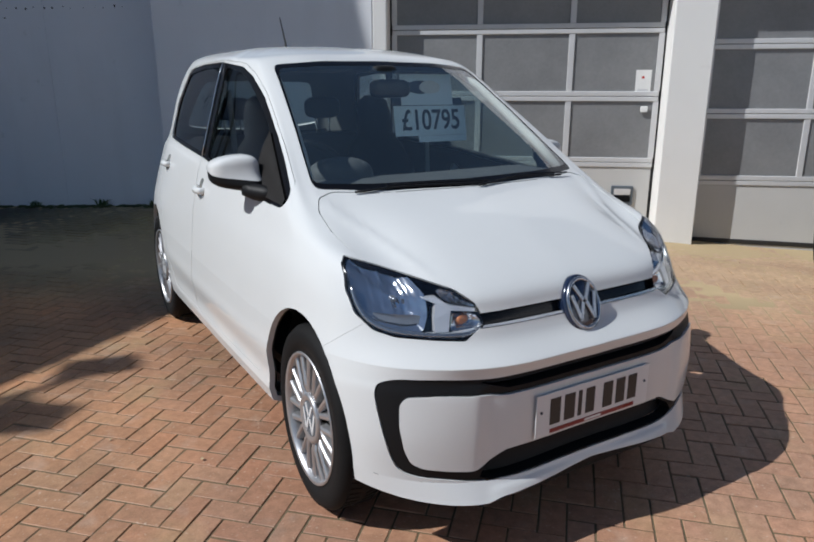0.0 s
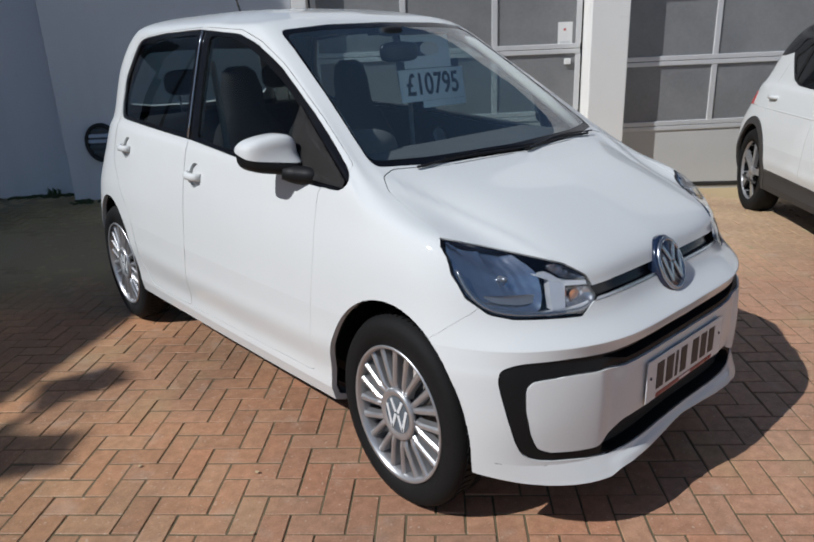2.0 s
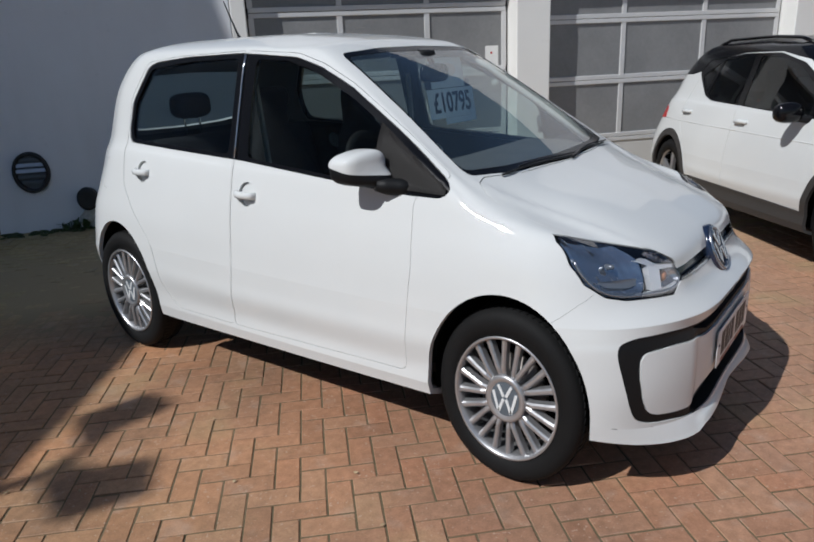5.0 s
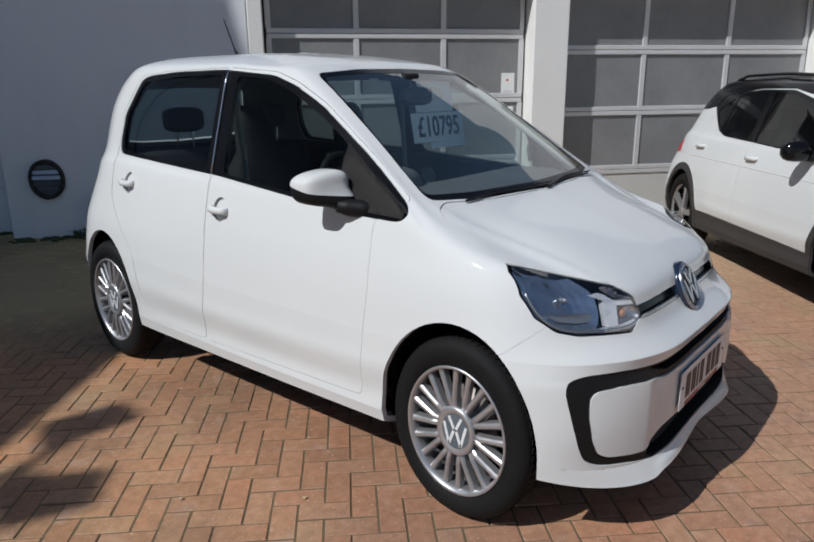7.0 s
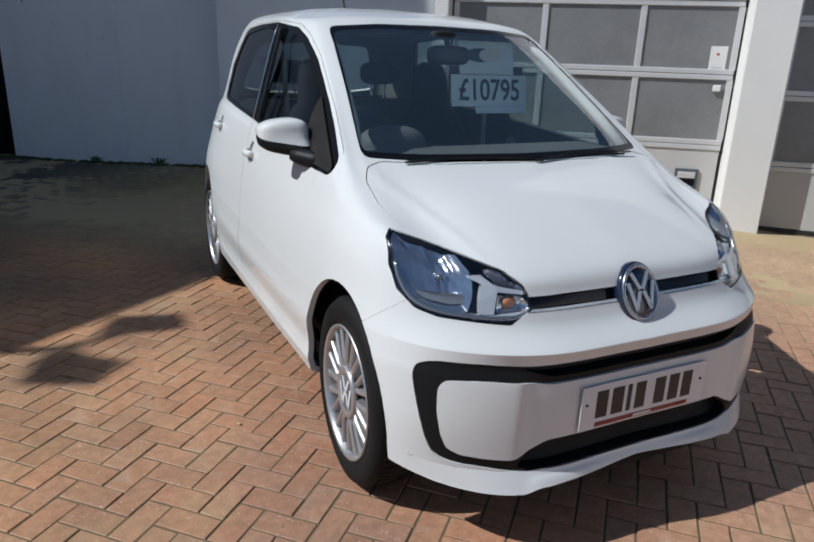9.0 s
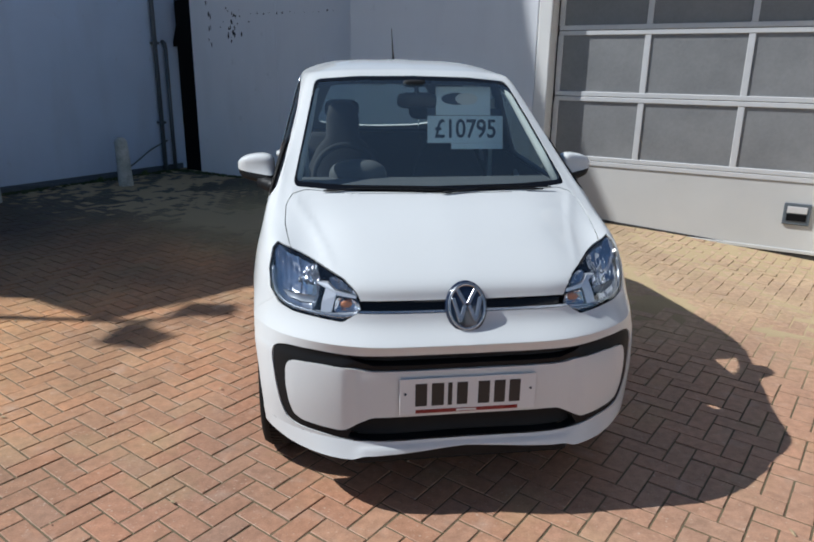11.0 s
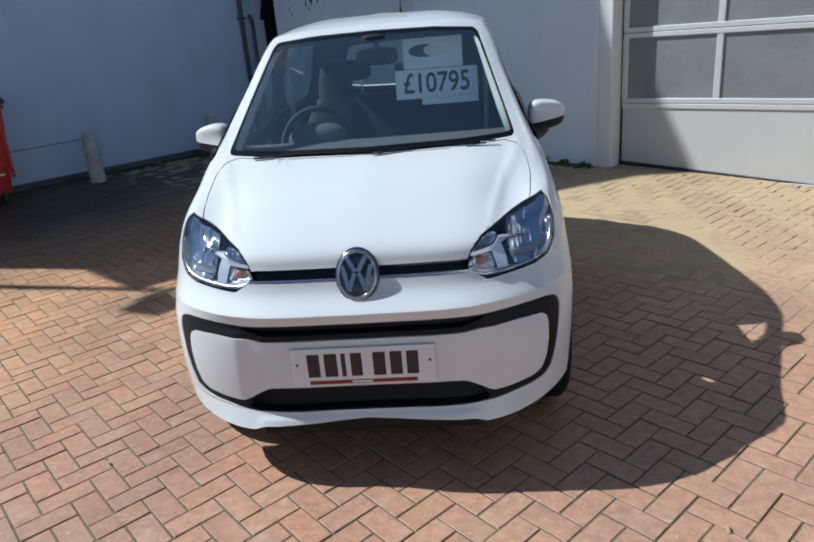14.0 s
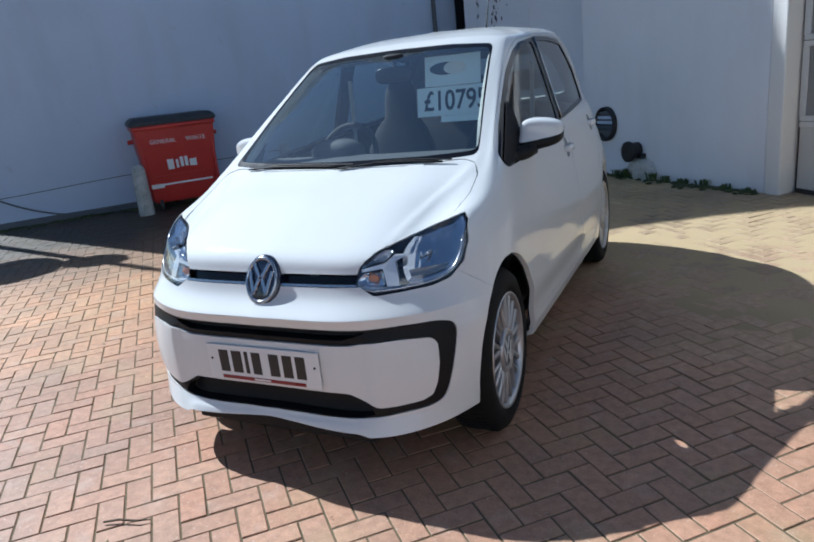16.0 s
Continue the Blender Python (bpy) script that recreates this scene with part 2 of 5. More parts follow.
    mottle = ramp(t, world_noise(26.0, 4), [(0.3, (0.78, 0.76, 0.74)), (0.7, (1.08, 1.06, 1.05))])
    col = mixed(t, col, mottle, 1.0, "MULTIPLY")
    bloom = ramp(t, world_noise(7.0, 6), [(0.58, (0, 0, 0)), (0.8, (0.4, 0.4, 0.4))])
    col = mixed(t, col, (0.5, 0.41, 0.33), bloom)
    # moss and dirt in the far corner, with its shade deepened in the colour
    moss_shade = t.nodes.new("ShaderNodeMapRange")
    moss_shade.inputs["From Min"].default_value, moss_shade.inputs["From Max"].default_value = -3.2, -6.0
    moss_shade.inputs["To Max"].default_value = 0.93
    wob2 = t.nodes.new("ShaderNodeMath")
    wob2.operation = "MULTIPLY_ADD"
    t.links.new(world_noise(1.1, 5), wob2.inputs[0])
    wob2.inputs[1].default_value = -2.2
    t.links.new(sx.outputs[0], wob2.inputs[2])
    t.links.new(wob2.outputs[0], moss_shade.inputs["Value"])
    green = ramp(t, world_noise(2.1, 6), [(0.55, (0, 0, 0)), (0.75, (0.45, 0.45, 0.45))])
    col = mixed(t, col, (0.38, 0.3, 0.15), green)
    fleck = ramp(t, world_noise(75.0, 2), [(0.66, (0, 0, 0)), (0.73, (0.7, 0.7, 0.7))])
    col = mixed(t, col, (0.55, 0.42, 0.32), fleck)
    col = mixed(t, col, ramp(t, world_noise(3.0, 5), [(0.35, (0.034, 0.026, 0.02)), (0.65, (0.03, 0.034, 0.016))]), moss_shade.outputs[0])
    grit = world_noise(160.0, 3)
    col = mixed(t, col, ramp(t, grit, [(0.3, (0.6, 0.6, 0.6)), (0.7, (1, 1, 1))]), 0.55, "MULTIPLY")
    t.links.new(col, p.inputs["Base Color"])
    p.inputs["Roughness"].default_value = 0.6
    p.inputs["Specular IOR Level"].default_value = 0.45
    relief(t, p, grit, 0.35, 0.003)
    return m


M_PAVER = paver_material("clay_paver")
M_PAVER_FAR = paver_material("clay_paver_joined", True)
M_JOINT = plain("sandy_joint", (0.15, 0.115, 0.066), (0.09, 0.074, 0.038), rough=0.95, scale=3, bump=0.5, fine=150)
t = M_JOINT.node_tree
g2 = t.nodes.new("ShaderNodeNewGeometry")
mp = t.nodes.new("ShaderNodeMapping")
mp.inputs["Rotation"].default_value = (0, 0, radians(39.0))
t.links.new(g2.outputs["Position"], mp.inputs[0])
sx = t.nodes.new("ShaderNodeSeparateXYZ")
t.links.new(mp.outputs[0], sx.inputs[0])
mr = t.nodes.new("ShaderNodeMapRange")
mr.inputs["From Min"].default_value, mr.inputs["From Max"].default_value = 0.3, 1.5
t.links.new(sx.outputs[1], mr.inputs["Value"])
base = t.nodes["Principled BSDF"].inputs["Base Color"]
t.links.new(mixed(t, base.links[0].from_socket, (0.42, 0.32, 0.18), mr.outputs[0]), base)
M_TWIG = plain("dry_twig", (0.1, 0.07, 0.045), rough=0.9)

# ---- building helpers ----
def link_mesh(name, bm, material, smooth=False):
    me = bpy.data.meshes.new(name)
    bm.to_mesh(me)
    bm.free()
    if material:
        me.materials.append(material)
    if smooth:
        me.polygons.foreach_set("use_smooth", [True] * len(me.polygons))
    return new(name, me)


def part(name, bm, material, parent, label="", smooth=False):
    ob = link_mesh(name, bm, material, smooth)
    ob.parent = parent
    if label:
        tagged(ob, label)
    return ob


def thing(name, label, category, m=None, group="", kind=""):
    ob = new(name)
    ob.empty_display_size = 0.1
    if m is not None:
        ob.matrix_world = m
    return tagged(ob, label, category, group, kind)


def box_bm(lo, hi, bevel=0.0, seg=1):
    bm = bmesh.new()
    c = [(a + b) / 2 for a, b in zip(lo, hi)]
    s = [b - a for a, b in zip(lo, hi)]
    bmesh.ops.create_cube(bm, size=1, matrix=Matrix.Translation(c) @ Matrix.Diagonal((*s, 1)))
    if bevel:
        bmesh.ops.bevel(bm, geom=list(bm.edges), offset=bevel, segments=seg, affect="EDGES", profile=0.5)
    return bm


def add_box(bm, lo, hi, bevel=0.0, seg=1):
    b = box_bm(lo, hi, bevel, seg)
    join(bm, b)


def join(bm, other, m=None):
    me = bpy.data.meshes.new("tmp")
    other.to_mesh(me)
    other.free()
    if m is not None:
        me.transform(m)
    bm.from_mesh(me)
    bpy.data.meshes.remove(me)


def tube_bm(pts, r, sides=10, caps=True):
    """A round bar along a polyline."""
    bm = bmesh.new()
    pts = [Vector(p) for p in pts]
    rings = []
    for i, p in enumerate(pts):
        d = (pts[min(i + 1, len(pts) - 1)] - pts[max(i - 1, 0)]).normalized()
        u = d.cross(Vector((0.3, 0.2, 0.93))).normalized()
        v = d.cross(u)
        rr = r[i] if isinstance(r, (list, tuple)) else r
        rings.append([bm.verts.new(p + rr * (u * math.cos(a) + v * math.sin(a))) for a in (2 * math.pi * k / sides for k in range(sides))])
    for a, b in zip(rings, rings[1:]):
        for k in range(sides):
            bm.faces.new((a[k], a[(k + 1) % sides], b[(k + 1) % sides], b[k]))
    if caps:
        bm.faces.new(rings[0][::-1])
        bm.faces.new(rings[-1])
    return bm


def lathe_bm(profile, axis="Z", sides=40, sz=1.0, close=False):
    """Turn (radius, height) pairs round an axis. sz stretches the circle upwards when the axis lies level."""
    bm = bmesh.new()
    rings = []
    for r, h in profile:
        ring = []
        for k in range(sides):
            a = 2 * math.pi * k / sides
            c, s = r * math.cos(a), r * math.sin(a)
            co = (c, s, h) if axis == "Z" else (h, c, s * sz) if axis == "X" else (c, h, s * sz)
            ring.append(bm.verts.new(co))
        rings.append(ring)
    for a, b in zip(rings, rings[1:] + ([rings[0]] if close else [])):
        for k in range(sides):
            bm.faces.new((a[k], a[(k + 1) % sides], b[(k + 1) % sides], b[k]))
    bmesh.ops.recalc_face_normals(bm, faces=bm.faces)
    return bm


# ---- the yard ----
def slope(p):
    """The paving falls a little towards the garage on the far side."""
    q = BUILD.inverted() @ Vector((p[0], p[1], 0))
    f = min(max((q.y - 1.6) / 2.2, 0), 1)
    return (0.035 * min(max(1.0 - q.x, 0), 1.7) * min(max((q.x + 5.5) / 2, 0), 1) - 0.075 * min(max(0, q.x - 1.0), 3.0)) * f * f * (3 - 2 * f)


bm = bmesh.new()
g = 60
vs = {}
for i in range(-g, g + 1):
    for j in range(-g, g + 1):
        x = math.copysign((abs(i) / g) ** 3 * 900 + abs(i) * 0.1, i)
        y = math.copysign((abs(j) / g) ** 3 * 900 + abs(j) * 0.1, j)
        vs[i, j] = bm.verts.new((x, y, slope((x, y)) - 0.0078 + 0.0038 * min(max((BUILD.inverted() @ Vector((x, y, 0))).y - .5, 0), 1)))
for i in range(-g, g):
    for j in range(-g, g):
        bm.faces.new((vs[i, j], vs[i + 1, j], vs[i + 1, j + 1], vs[i, j + 1]))
tagged(link_mesh("ground", bm, M_JOINT, True), "sandy joint bed under the brick-paved yard", "ground", kind="structure")


def wall(name, lo, hi, material, label):
    ob = link_mesh(name, box_bm(lo, hi, 0.012, 2), material)
    ob.matrix_world = BUILD
    return tagged(ob, label, "wall", kind="structure")



# ---- the parked car ----
def spline(pts, per):
    """Catmull-Rom through rows of control points, per steps to a span."""
    p = np.asarray(pts, float)
    p = np.concatenate([2 * p[:1] - p[1:2], p, 2 * p[-1:] - p[-2:-1]])
    out = []
    for i in range(1, len(p) - 2):
        steps = per if isinstance(per, int) else per[i - 1]
        for k in range(steps):
            t = k / steps
            a, b, c, d = p[i - 1], p[i], p[i + 1], p[i + 2]
            out.append(0.5 * (2 * b + (c - a) * t + (2 * a - 5 * b + 4 * c - d) * t * t + (3 * b - a - 3 * c + d) * t ** 3))
    out.append(p[-2])
    return np.array(out)


# character lines of the half body, each from the middle of the nose round the flank to the middle of the tail
LINES = []
def line(*pts):
    LINES.append(pts)


line((0, -1.70, .205), (.36, -1.70, .19), (.56, -1.60, .21), (.68, -1.44, .245), (.72, -1.2, .25), (.72, -.85, .25), (.72, .2, .24), (.72, 1.1, .245), (.64, 1.5, .29), (.42, 1.66, .3), (0, 1.7, .3))
line((0, -1.792, .240), (.38, -1.800, .222), (.612, -1.695, .235), (.772, -1.485, .27), (.79, -1.2, .285), (.803, -.85, .285), (.803, .2, .275), (.79, 1.1, .275), (.695, 1.55, .31), (.44, 1.745, .32), (0, 1.78, .32))
line((0, -1.778, .285), (.38, -1.772, .285), (.640, -1.660, .30), (.783, -1.475, .325), (.805, -1.2, .345), (.815, -.85, .335), (.813, .2, .325), (.80, 1.1, .335), (.71, 1.57, .36), (.45, 1.77, .37), (0, 1.805, .37))
line((0, -1.79, .44), (.38, -1.777, .44), (.652, -1.662, .44), (.790, -1.47, .44), (.814, -1.2, .44), (.812, -.85, .41), (.810, .2, .40), (.806, 1.1, .41), (.72, 1.58, .44), (.45, 1.785, .45), (0, 1.82, .45))
line((0, -1.788, .565), (.38, -1.773, .565), (.650, -1.652, .57), (.790, -1.462, .57), (.821, -1.2, .54), (.827, -.85, .505), (.827, .2, .495), (.817, 1.1, .52), (.73, 1.59, .54), (.45, 1.785, .55), (0, 1.82, .55))
line((0, -1.772, .612), (.38, -1.756, .614), (.646, -1.643, .618), (.786, -1.453, .618), (.82, -1.2, .60), (.8245, -.85, .572), (.8245, .2, .566), (.815, 1.1, .60), (.727, 1.58, .60), (.45, 1.78, .60), (0, 1.815, .60))
line((0, -1.788, .66), (.38, -1.768, .66), (.643, -1.640, .664), (.781, -1.440, .665), (.818, -1.2, .66), (.822, -.85, .64), (.822, .2, .64), (.812, 1.1, .66), (.722, 1.575, .66), (.45, 1.77, .66), (0, 1.81, .66))
line((0, -1.72, .72), (.38, -1.70, .72), (.615, -1.597, .73), (.757, -1.435, .74), (.803, -1.2, .77), (.81, -.85, .77), (.808, .2, .78), (.797, 1.1, .80), (.705, 1.55, .80), (.45, 1.745, .80), (0, 1.79, .80))
line((0, -1.684, .795), (.38, -1.666, .795), (.597, -1.570, .81), (.733, -1.415, .845), (.785, -1.2, .868), (.793, -.85, .875), (.79, .2, .90), (.768, 1.1, .93), (.68, 1.505, .92), (.45, 1.715, .92), (0, 1.765, .92))
line((0, -1.628, .872), (.38, -1.612, .868), (.57, -1.525, .876), (.698, -1.378, .932), (.757, -1.17, .952), (.772, -.85, .962), (.77, .2, .995), (.742, 1.1, 1.03), (.655, 1.47, 1.02), (.45, 1.685, 1.02), (0, 1.735, 1.02))
line((0, -1.36, .998), (.38, -1.34, .991), (.56, -1.28, .974), (.67, -1.19, 1.0), (.733, -1.06, 1.028), (.75, -.84, 1.045), (.748, .2, 1.082), (.712, 1.1, 1.12), (.632, 1.445, 1.11), (.45, 1.655, 1.09), (0, 1.70, 1.08))
line((0, -1.07, 1.098), (.38, -1.045, 1.10), (.56, -1.0, 1.108), (.655, -.96, 1.116), (.70, -.925, 1.118), (.727, -.76, 1.115), (.725, .2, 1.142), (.675, 1.1, 1.185), (.605, 1.41, 1.19), (.45, 1.60, 1.17), (0, 1.66, 1.16))
line((0, -.70, 1.355), (.34, -.69, 1.352), (.50, -.655, 1.35), (.592, -.615, 1.35), (.63, -.565, 1.35), (.655, -.36, 1.36), (.655, .2, 1.378), (.608, 1.06, 1.41), (.562, 1.335, 1.42), (.43, 1.48, 1.425), (0, 1.55, 1.425))
line((0, -.33, 1.578), (.32, -.325, 1.574), (.47, -.30, 1.565), (.546, -.272, 1.558), (.573, -.21, 1.556), (.592, -.06, 1.56), (.592, .2, 1.57), (.545, 1.0, 1.578), (.503, 1.23, 1.582), (.39, 1.34, 1.59), (0, 1.40, 1.595))
line((0, -.17, 1.63), (.3, -.165, 1.624), (.435, -.145, 1.615), (.50, -.1, 1.608), (.522, -.03, 1.608), (.532, .06, 1.612), (.528, .25, 1.625), (.48, .95, 1.64), (.438, 1.13, 1.64), (.335, 1.22, 1.648), (0, 1.29, 1.655))
line((0, .10, 1.664), (.2, .10, 1.661), (.28, .11, 1.659), (.32, .13, 1.66), (.335, .17, 1.66), (.345, .25, 1.663), (.345, .4, 1.667), (.31, .85, 1.672), (.28, .95, 1.672), (.2, 1.02, 1.673), (0, 1.05, 1.675))
line((0, .3, 1.677), (.01, .32, 1.677), (.02, .34, 1.677), (.03, .36, 1.677), (.035, .38, 1.677), (.04, .42, 1.677), (.04, .5, 1.677), (.04, .75, 1.677), (.03, .78, 1.677), (.02, .8, 1.677), (0, .82, 1.677))


def creased(rows, at, near=.13):
    """Two helper rows close on both sides of each row named, so that the surface folds there."""
    out = []
    for i, r in enumerate(rows):
        r = np.asarray(r, float)
        if i in at:
            out.append(r + near * (np.asarray(rows[i - 1], float) - r))
        out.append(r)
        if i in at:
            out.append(r + near * (np.asarray(rows[i + 1], float) - r))
    return out


LINES = creased(LINES, (1, 2, 6), .10)
NET = np.array([spline(l, [9, 20, 12, 9, 9, 9, 9, 9, 9, 9]) for l in LINES])
NET = np.moveaxis(spline(NET.reshape(len(LINES), -1), 6).reshape(-1, NET.shape[1], 3), 0, 0)

# a fold runs down the bonnet from each windscreen corner towards the lamp
fold_x = np.interp(NET[..., 1], (-1.58, -1.522, -1.248, -1.0), (.455, .475, .547, .645))
fade = np.clip((-NET[..., 1] - .99) / .05, 0, 1) * np.clip((1.60 + NET[..., 1]) / .16, 0, 1) * (NET[..., 2] > .8)
off = NET[..., 0] - fold_x
NET[..., 2] += fade * .007 * np.clip(1 - np.where(off > 0, off / .034, -off / .014), 0, 1)
# the bumper's lip is cut higher between two low corners
lip_x = np.clip((.44 - NET[..., 0]) / .06, 0, 1)
NET[..., 2] += np.where(NET[..., 1] < -1.5, .016 * lip_x * lip_x * (3 - 2 * lip_x) * np.clip((.272 - NET[..., 2]) / .03, 0, 1), 0)
# the middle of the bumper lies back behind the two side panels
mid_x = np.clip((.465 - NET[..., 0]) / .06, 0, 1)
mid_z = np.clip((NET[..., 2] - .30) / .03, 0, 1) * np.clip((.60 - NET[..., 2]) / .03, 0, 1)
NET[..., 1] += np.where(NET[..., 1] < -1.5, .016 * mid_x * mid_x * (3 - 2 * mid_x) * mid_z, 0)


def shell(net):
    """The closed half net and its mirror image as one bmesh."""
    bm = bmesh.new()
    rows, cols = net.shape[:2]
    both = []
    for side in (1, -1):
        v = [[bm.verts.new((side * max(p[0], 0), p[1], p[2])) for p in row] for row in net]
        both.append(v)
        for i in range(rows - 1):
            for j in range(cols - 1):
                q = (v[i][j], v[i][j + 1], v[i + 1][j + 1], v[i + 1][j])
                bm.faces.new(q if side > 0 else q[::-1])
    bmesh.ops.remove_doubles(bm, verts=bm.verts, dist=0.0012)
    bmesh.ops.recalc_face_normals(bm, faces=bm.faces)
    return bm


def flat(view, co):
    return (co.y, co.z) if view == "side" else (co.x, co.z) if view == "front" else (co.x, co.y)


def inside(poly, x, y):
    hit = False
    for (ax, ay), (bx, by) in zip(poly, poly[1:] + poly[:1]):
        if (ay > y) != (by > y) and x < (bx - ax) * (y - ay) / (by - ay) + ax:
            hit = not hit
    return hit


def score(bm, view, poly, applies):
    """Cut the faces that applies() picks along a closed outline drawn in one view."""
    def span(f):
        q = [flat(view, v.co) for v in f.verts]
        xs, ys = [p[0] for p in q], [p[1] for p in q]
        return min(xs), max(xs), min(ys), max(ys)
    px, py = [p[0] for p in poly], [p[1] for p in poly]
    pool = {}
    for f in bm.faces:
        x0, x1, y0, y1 = box = span(f)
        if x1 > min(px) - 0.01 and x0 < max(px) + 0.01 and y1 > min(py) - 0.01 and y0 < max(py) + 0.01 and applies(f.calc_center_median(), f.normal):
            pool[f] = box
    for (ax, ay), (bx, by) in zip(poly, poly[1:] + poly[:1]):
        dx, dy = bx - ax, by - ay
        ln = math.hypot(dx, dy)
        if ln < 1e-6:
            continue
        nx, ny = -dy / ln, dx / ln
        lo, hi = (min(ax, bx) - 0.004, min(ay, by) - 0.004), (max(ax, bx) + 0.004, max(ay, by) + 0.004)
        near = [f for f, (x0, x1, y0, y1) in pool.items() if x1 >= lo[0] and x0 <= hi[0] and y1 >= lo[1] and y0 <= hi[1]]
        if not near:
            continue
        no = (0, nx, ny) if view == "side" else (nx, 0, ny) if view == "front" else (nx, ny, 0)
        co = (0, ax, ay) if view == "side" else (ax, 0, ay) if view == "front" else (ax, ay, 0)
        geom = set(near)
        for f in near:
            geom.update(f.edges), geom.update(f.verts)
        for f in near:
            del pool[f]
        got = bmesh.ops.bisect_plane(bm, geom=list(geom), dist=0.0004, plane_co=co, plane_no=no)
        for f in {f for g in got["geom"] for f in ([g] if isinstance(g, bmesh.types.BMFace) else g.link_faces)}:
            f.normal_update()
            if f.is_valid and f not in pool and applies(f.calc_center_median(), f.normal):
                pool[f] = span(f)


def mirrored(pts):
    """A closed outline from its right half, top to bottom, across x = 0."""
    return list(pts) + [(-x, y) for x, y in reversed(pts) if abs(x) > 1e-6]


def arch(cy, cz, ry, rz, n=30):
    a = [(cy + ry * math.cos(t), cz + rz * math.sin(t)) for t in (math.pi * k / n for k in range(n + 1))]
    return [(cy + ry * 0.97, 0.1)] + [(cy + ry * 0.985, cz - 0.15)] + a + [(cy - ry * 0.985, cz - 0.15), (cy - ry * 0.97, 0.1)]


def rounded(pts, r, n=4):
    """An outline with its corners rounded off."""
    out = []
    for i, p in enumerate(pts):
        a, p, b = Vector(pts[i - 1]), Vector(p), Vector(pts[(i + 1) % len(pts)])
        ra, rb = min(r, (a - p).length * 0.45), min(r, (b - p).length * 0.45)
        s, e = p + (a - p).normalized() * ra, p + (b - p).normalized() * rb
        for k in range(n + 1):
            t = k / n
            q = s * (1 - t) ** 2 + p * 2 * t * (1 - t) + e * t * t
            out.append((q.x, q.y))
    return out


R_ = .2925
HUB_Z = .342
SZ = HUB_Z / R_
FRONT_Y, REAR_Y = -1.2035, 1.2035
flank = lambda c, n: abs(c.x) > 0.45 and abs(n.x) > 0.3
wing = lambda c, n: abs(c.x) > 0.5
nose = lambda c, n: c.y < -1.2 and n.y < -0.12
screen = lambda c, n: c.y < -0.15 and c.z > 1.06 and n.y < -0.2
back = lambda c, n: c.y > 1.2 and n.y > 0.25
lid = lambda c, n: c.y < -0.9 and c.z > 0.78 and n.z > 0.1

DLO = rounded([(-.965, 1.075), (-.93, 1.045), (-.752, 1.049), (.152, 1.127), (1.11, 1.173), (1.138, 1.23), (1.13, 1.378), (1.02, 1.553), (.95, 1.572), (.672, 1.586), (.238, 1.587), (-.115, 1.556), (-.257, 1.512), (-.423, 1.434), (-.72, 1.254), (-.93, 1.112)], .03)
GLASS_F = rounded([(-.66, 1.075), (.125, 1.142), (.137, 1.373), (.132, 1.558), (-.06, 1.545), (-.222, 1.497), (-.439, 1.394), (-.61, 1.293)], .03)
GLASS_R = rounded([(.262, 1.152), (1.083, 1.19), (1.108, 1.25), (1.10, 1.37), (.99, 1.54), (.67, 1.563), (.262, 1.566)], .03)
DOOR_F = rounded([(-.815, 1.04), (-.825, .80), (-.785, .365), (.25, .345), (.205, .68), (.205, 1.13), (.205, 1.597), (-.12, 1.572), (-.265, 1.526), (-.43, 1.447), (-.73, 1.262), (-.95, 1.115)], .03)
DOOR_R = rounded([(.252, .345), (.70, .345), (.80, .45), (.86, .68), (1.0, .82), (1.11, .95), (1.15, 1.17), (1.147, 1.40), (1.03, 1.575), (.75, 1.593), (.212, 1.597), (.212, 1.13), (.212, .68)], .03)
ARCH_F, ARCH_R = arch(FRONT_Y, HUB_Z, .314, .405), arch(REAR_Y, HUB_Z, .33, .41)
BUMP_F = [(-1.30, .15), (-1.30, .62), (-1.41, .70), (-1.475, .755), (-1.52, .80), (-2.0, .80), (-2.0, .15)]
WS = rounded(mirrored([(0, 1.585), (.30, 1.580), (.516, 1.562), (.634, 1.112), (.4, 1.098), (0, 1.092)]), .03)
WS_IN = rounded(mirrored([(0, 1.566), (.30, 1.561), (.507, 1.548), (.623, 1.130), (.4, 1.122), (0, 1.118)]), .03)
RW = rounded(mirrored([(0, 1.53), (.38, 1.52), (.50, 1.22), (.3, 1.19), (0, 1.18)]), .05)
BONNET = rounded(mirrored([(0, -1.085), (.4, -1.06), (.58, -1.005), (.635, -1.02), (.665, -1.08), (.668, -1.2), (.65, -1.34), (.60, -1.53), (.40, -1.70), (0, -1.72)]), .02)
LAMP = rounded([(.381, .770), (.400, .826), (.446, .868), (.60, .923), (.692, .953), (.713, .934), (.727, .865), (.722, .80), (.690, .757), (.64, .741), (.455, .726)], .008)


def inset(poly, d):
    """A closed outline moved inwards by d."""
    out = []
    turn = sum(ax * by - bx * ay for (ax, ay), (bx, by) in zip(poly, poly[1:] + poly[:1]))
    for i, p in enumerate(poly):
        a, b = Vector(poly[i - 1]), Vector(poly[(i + 1) % len(poly)])
        e = (b - a).normalized()
        n = Vector((-e.y, e.x)) if turn > 0 else Vector((e.y, -e.x))
        out.append((p[0] + n.x * d, p[1] + n.y * d))
    return out


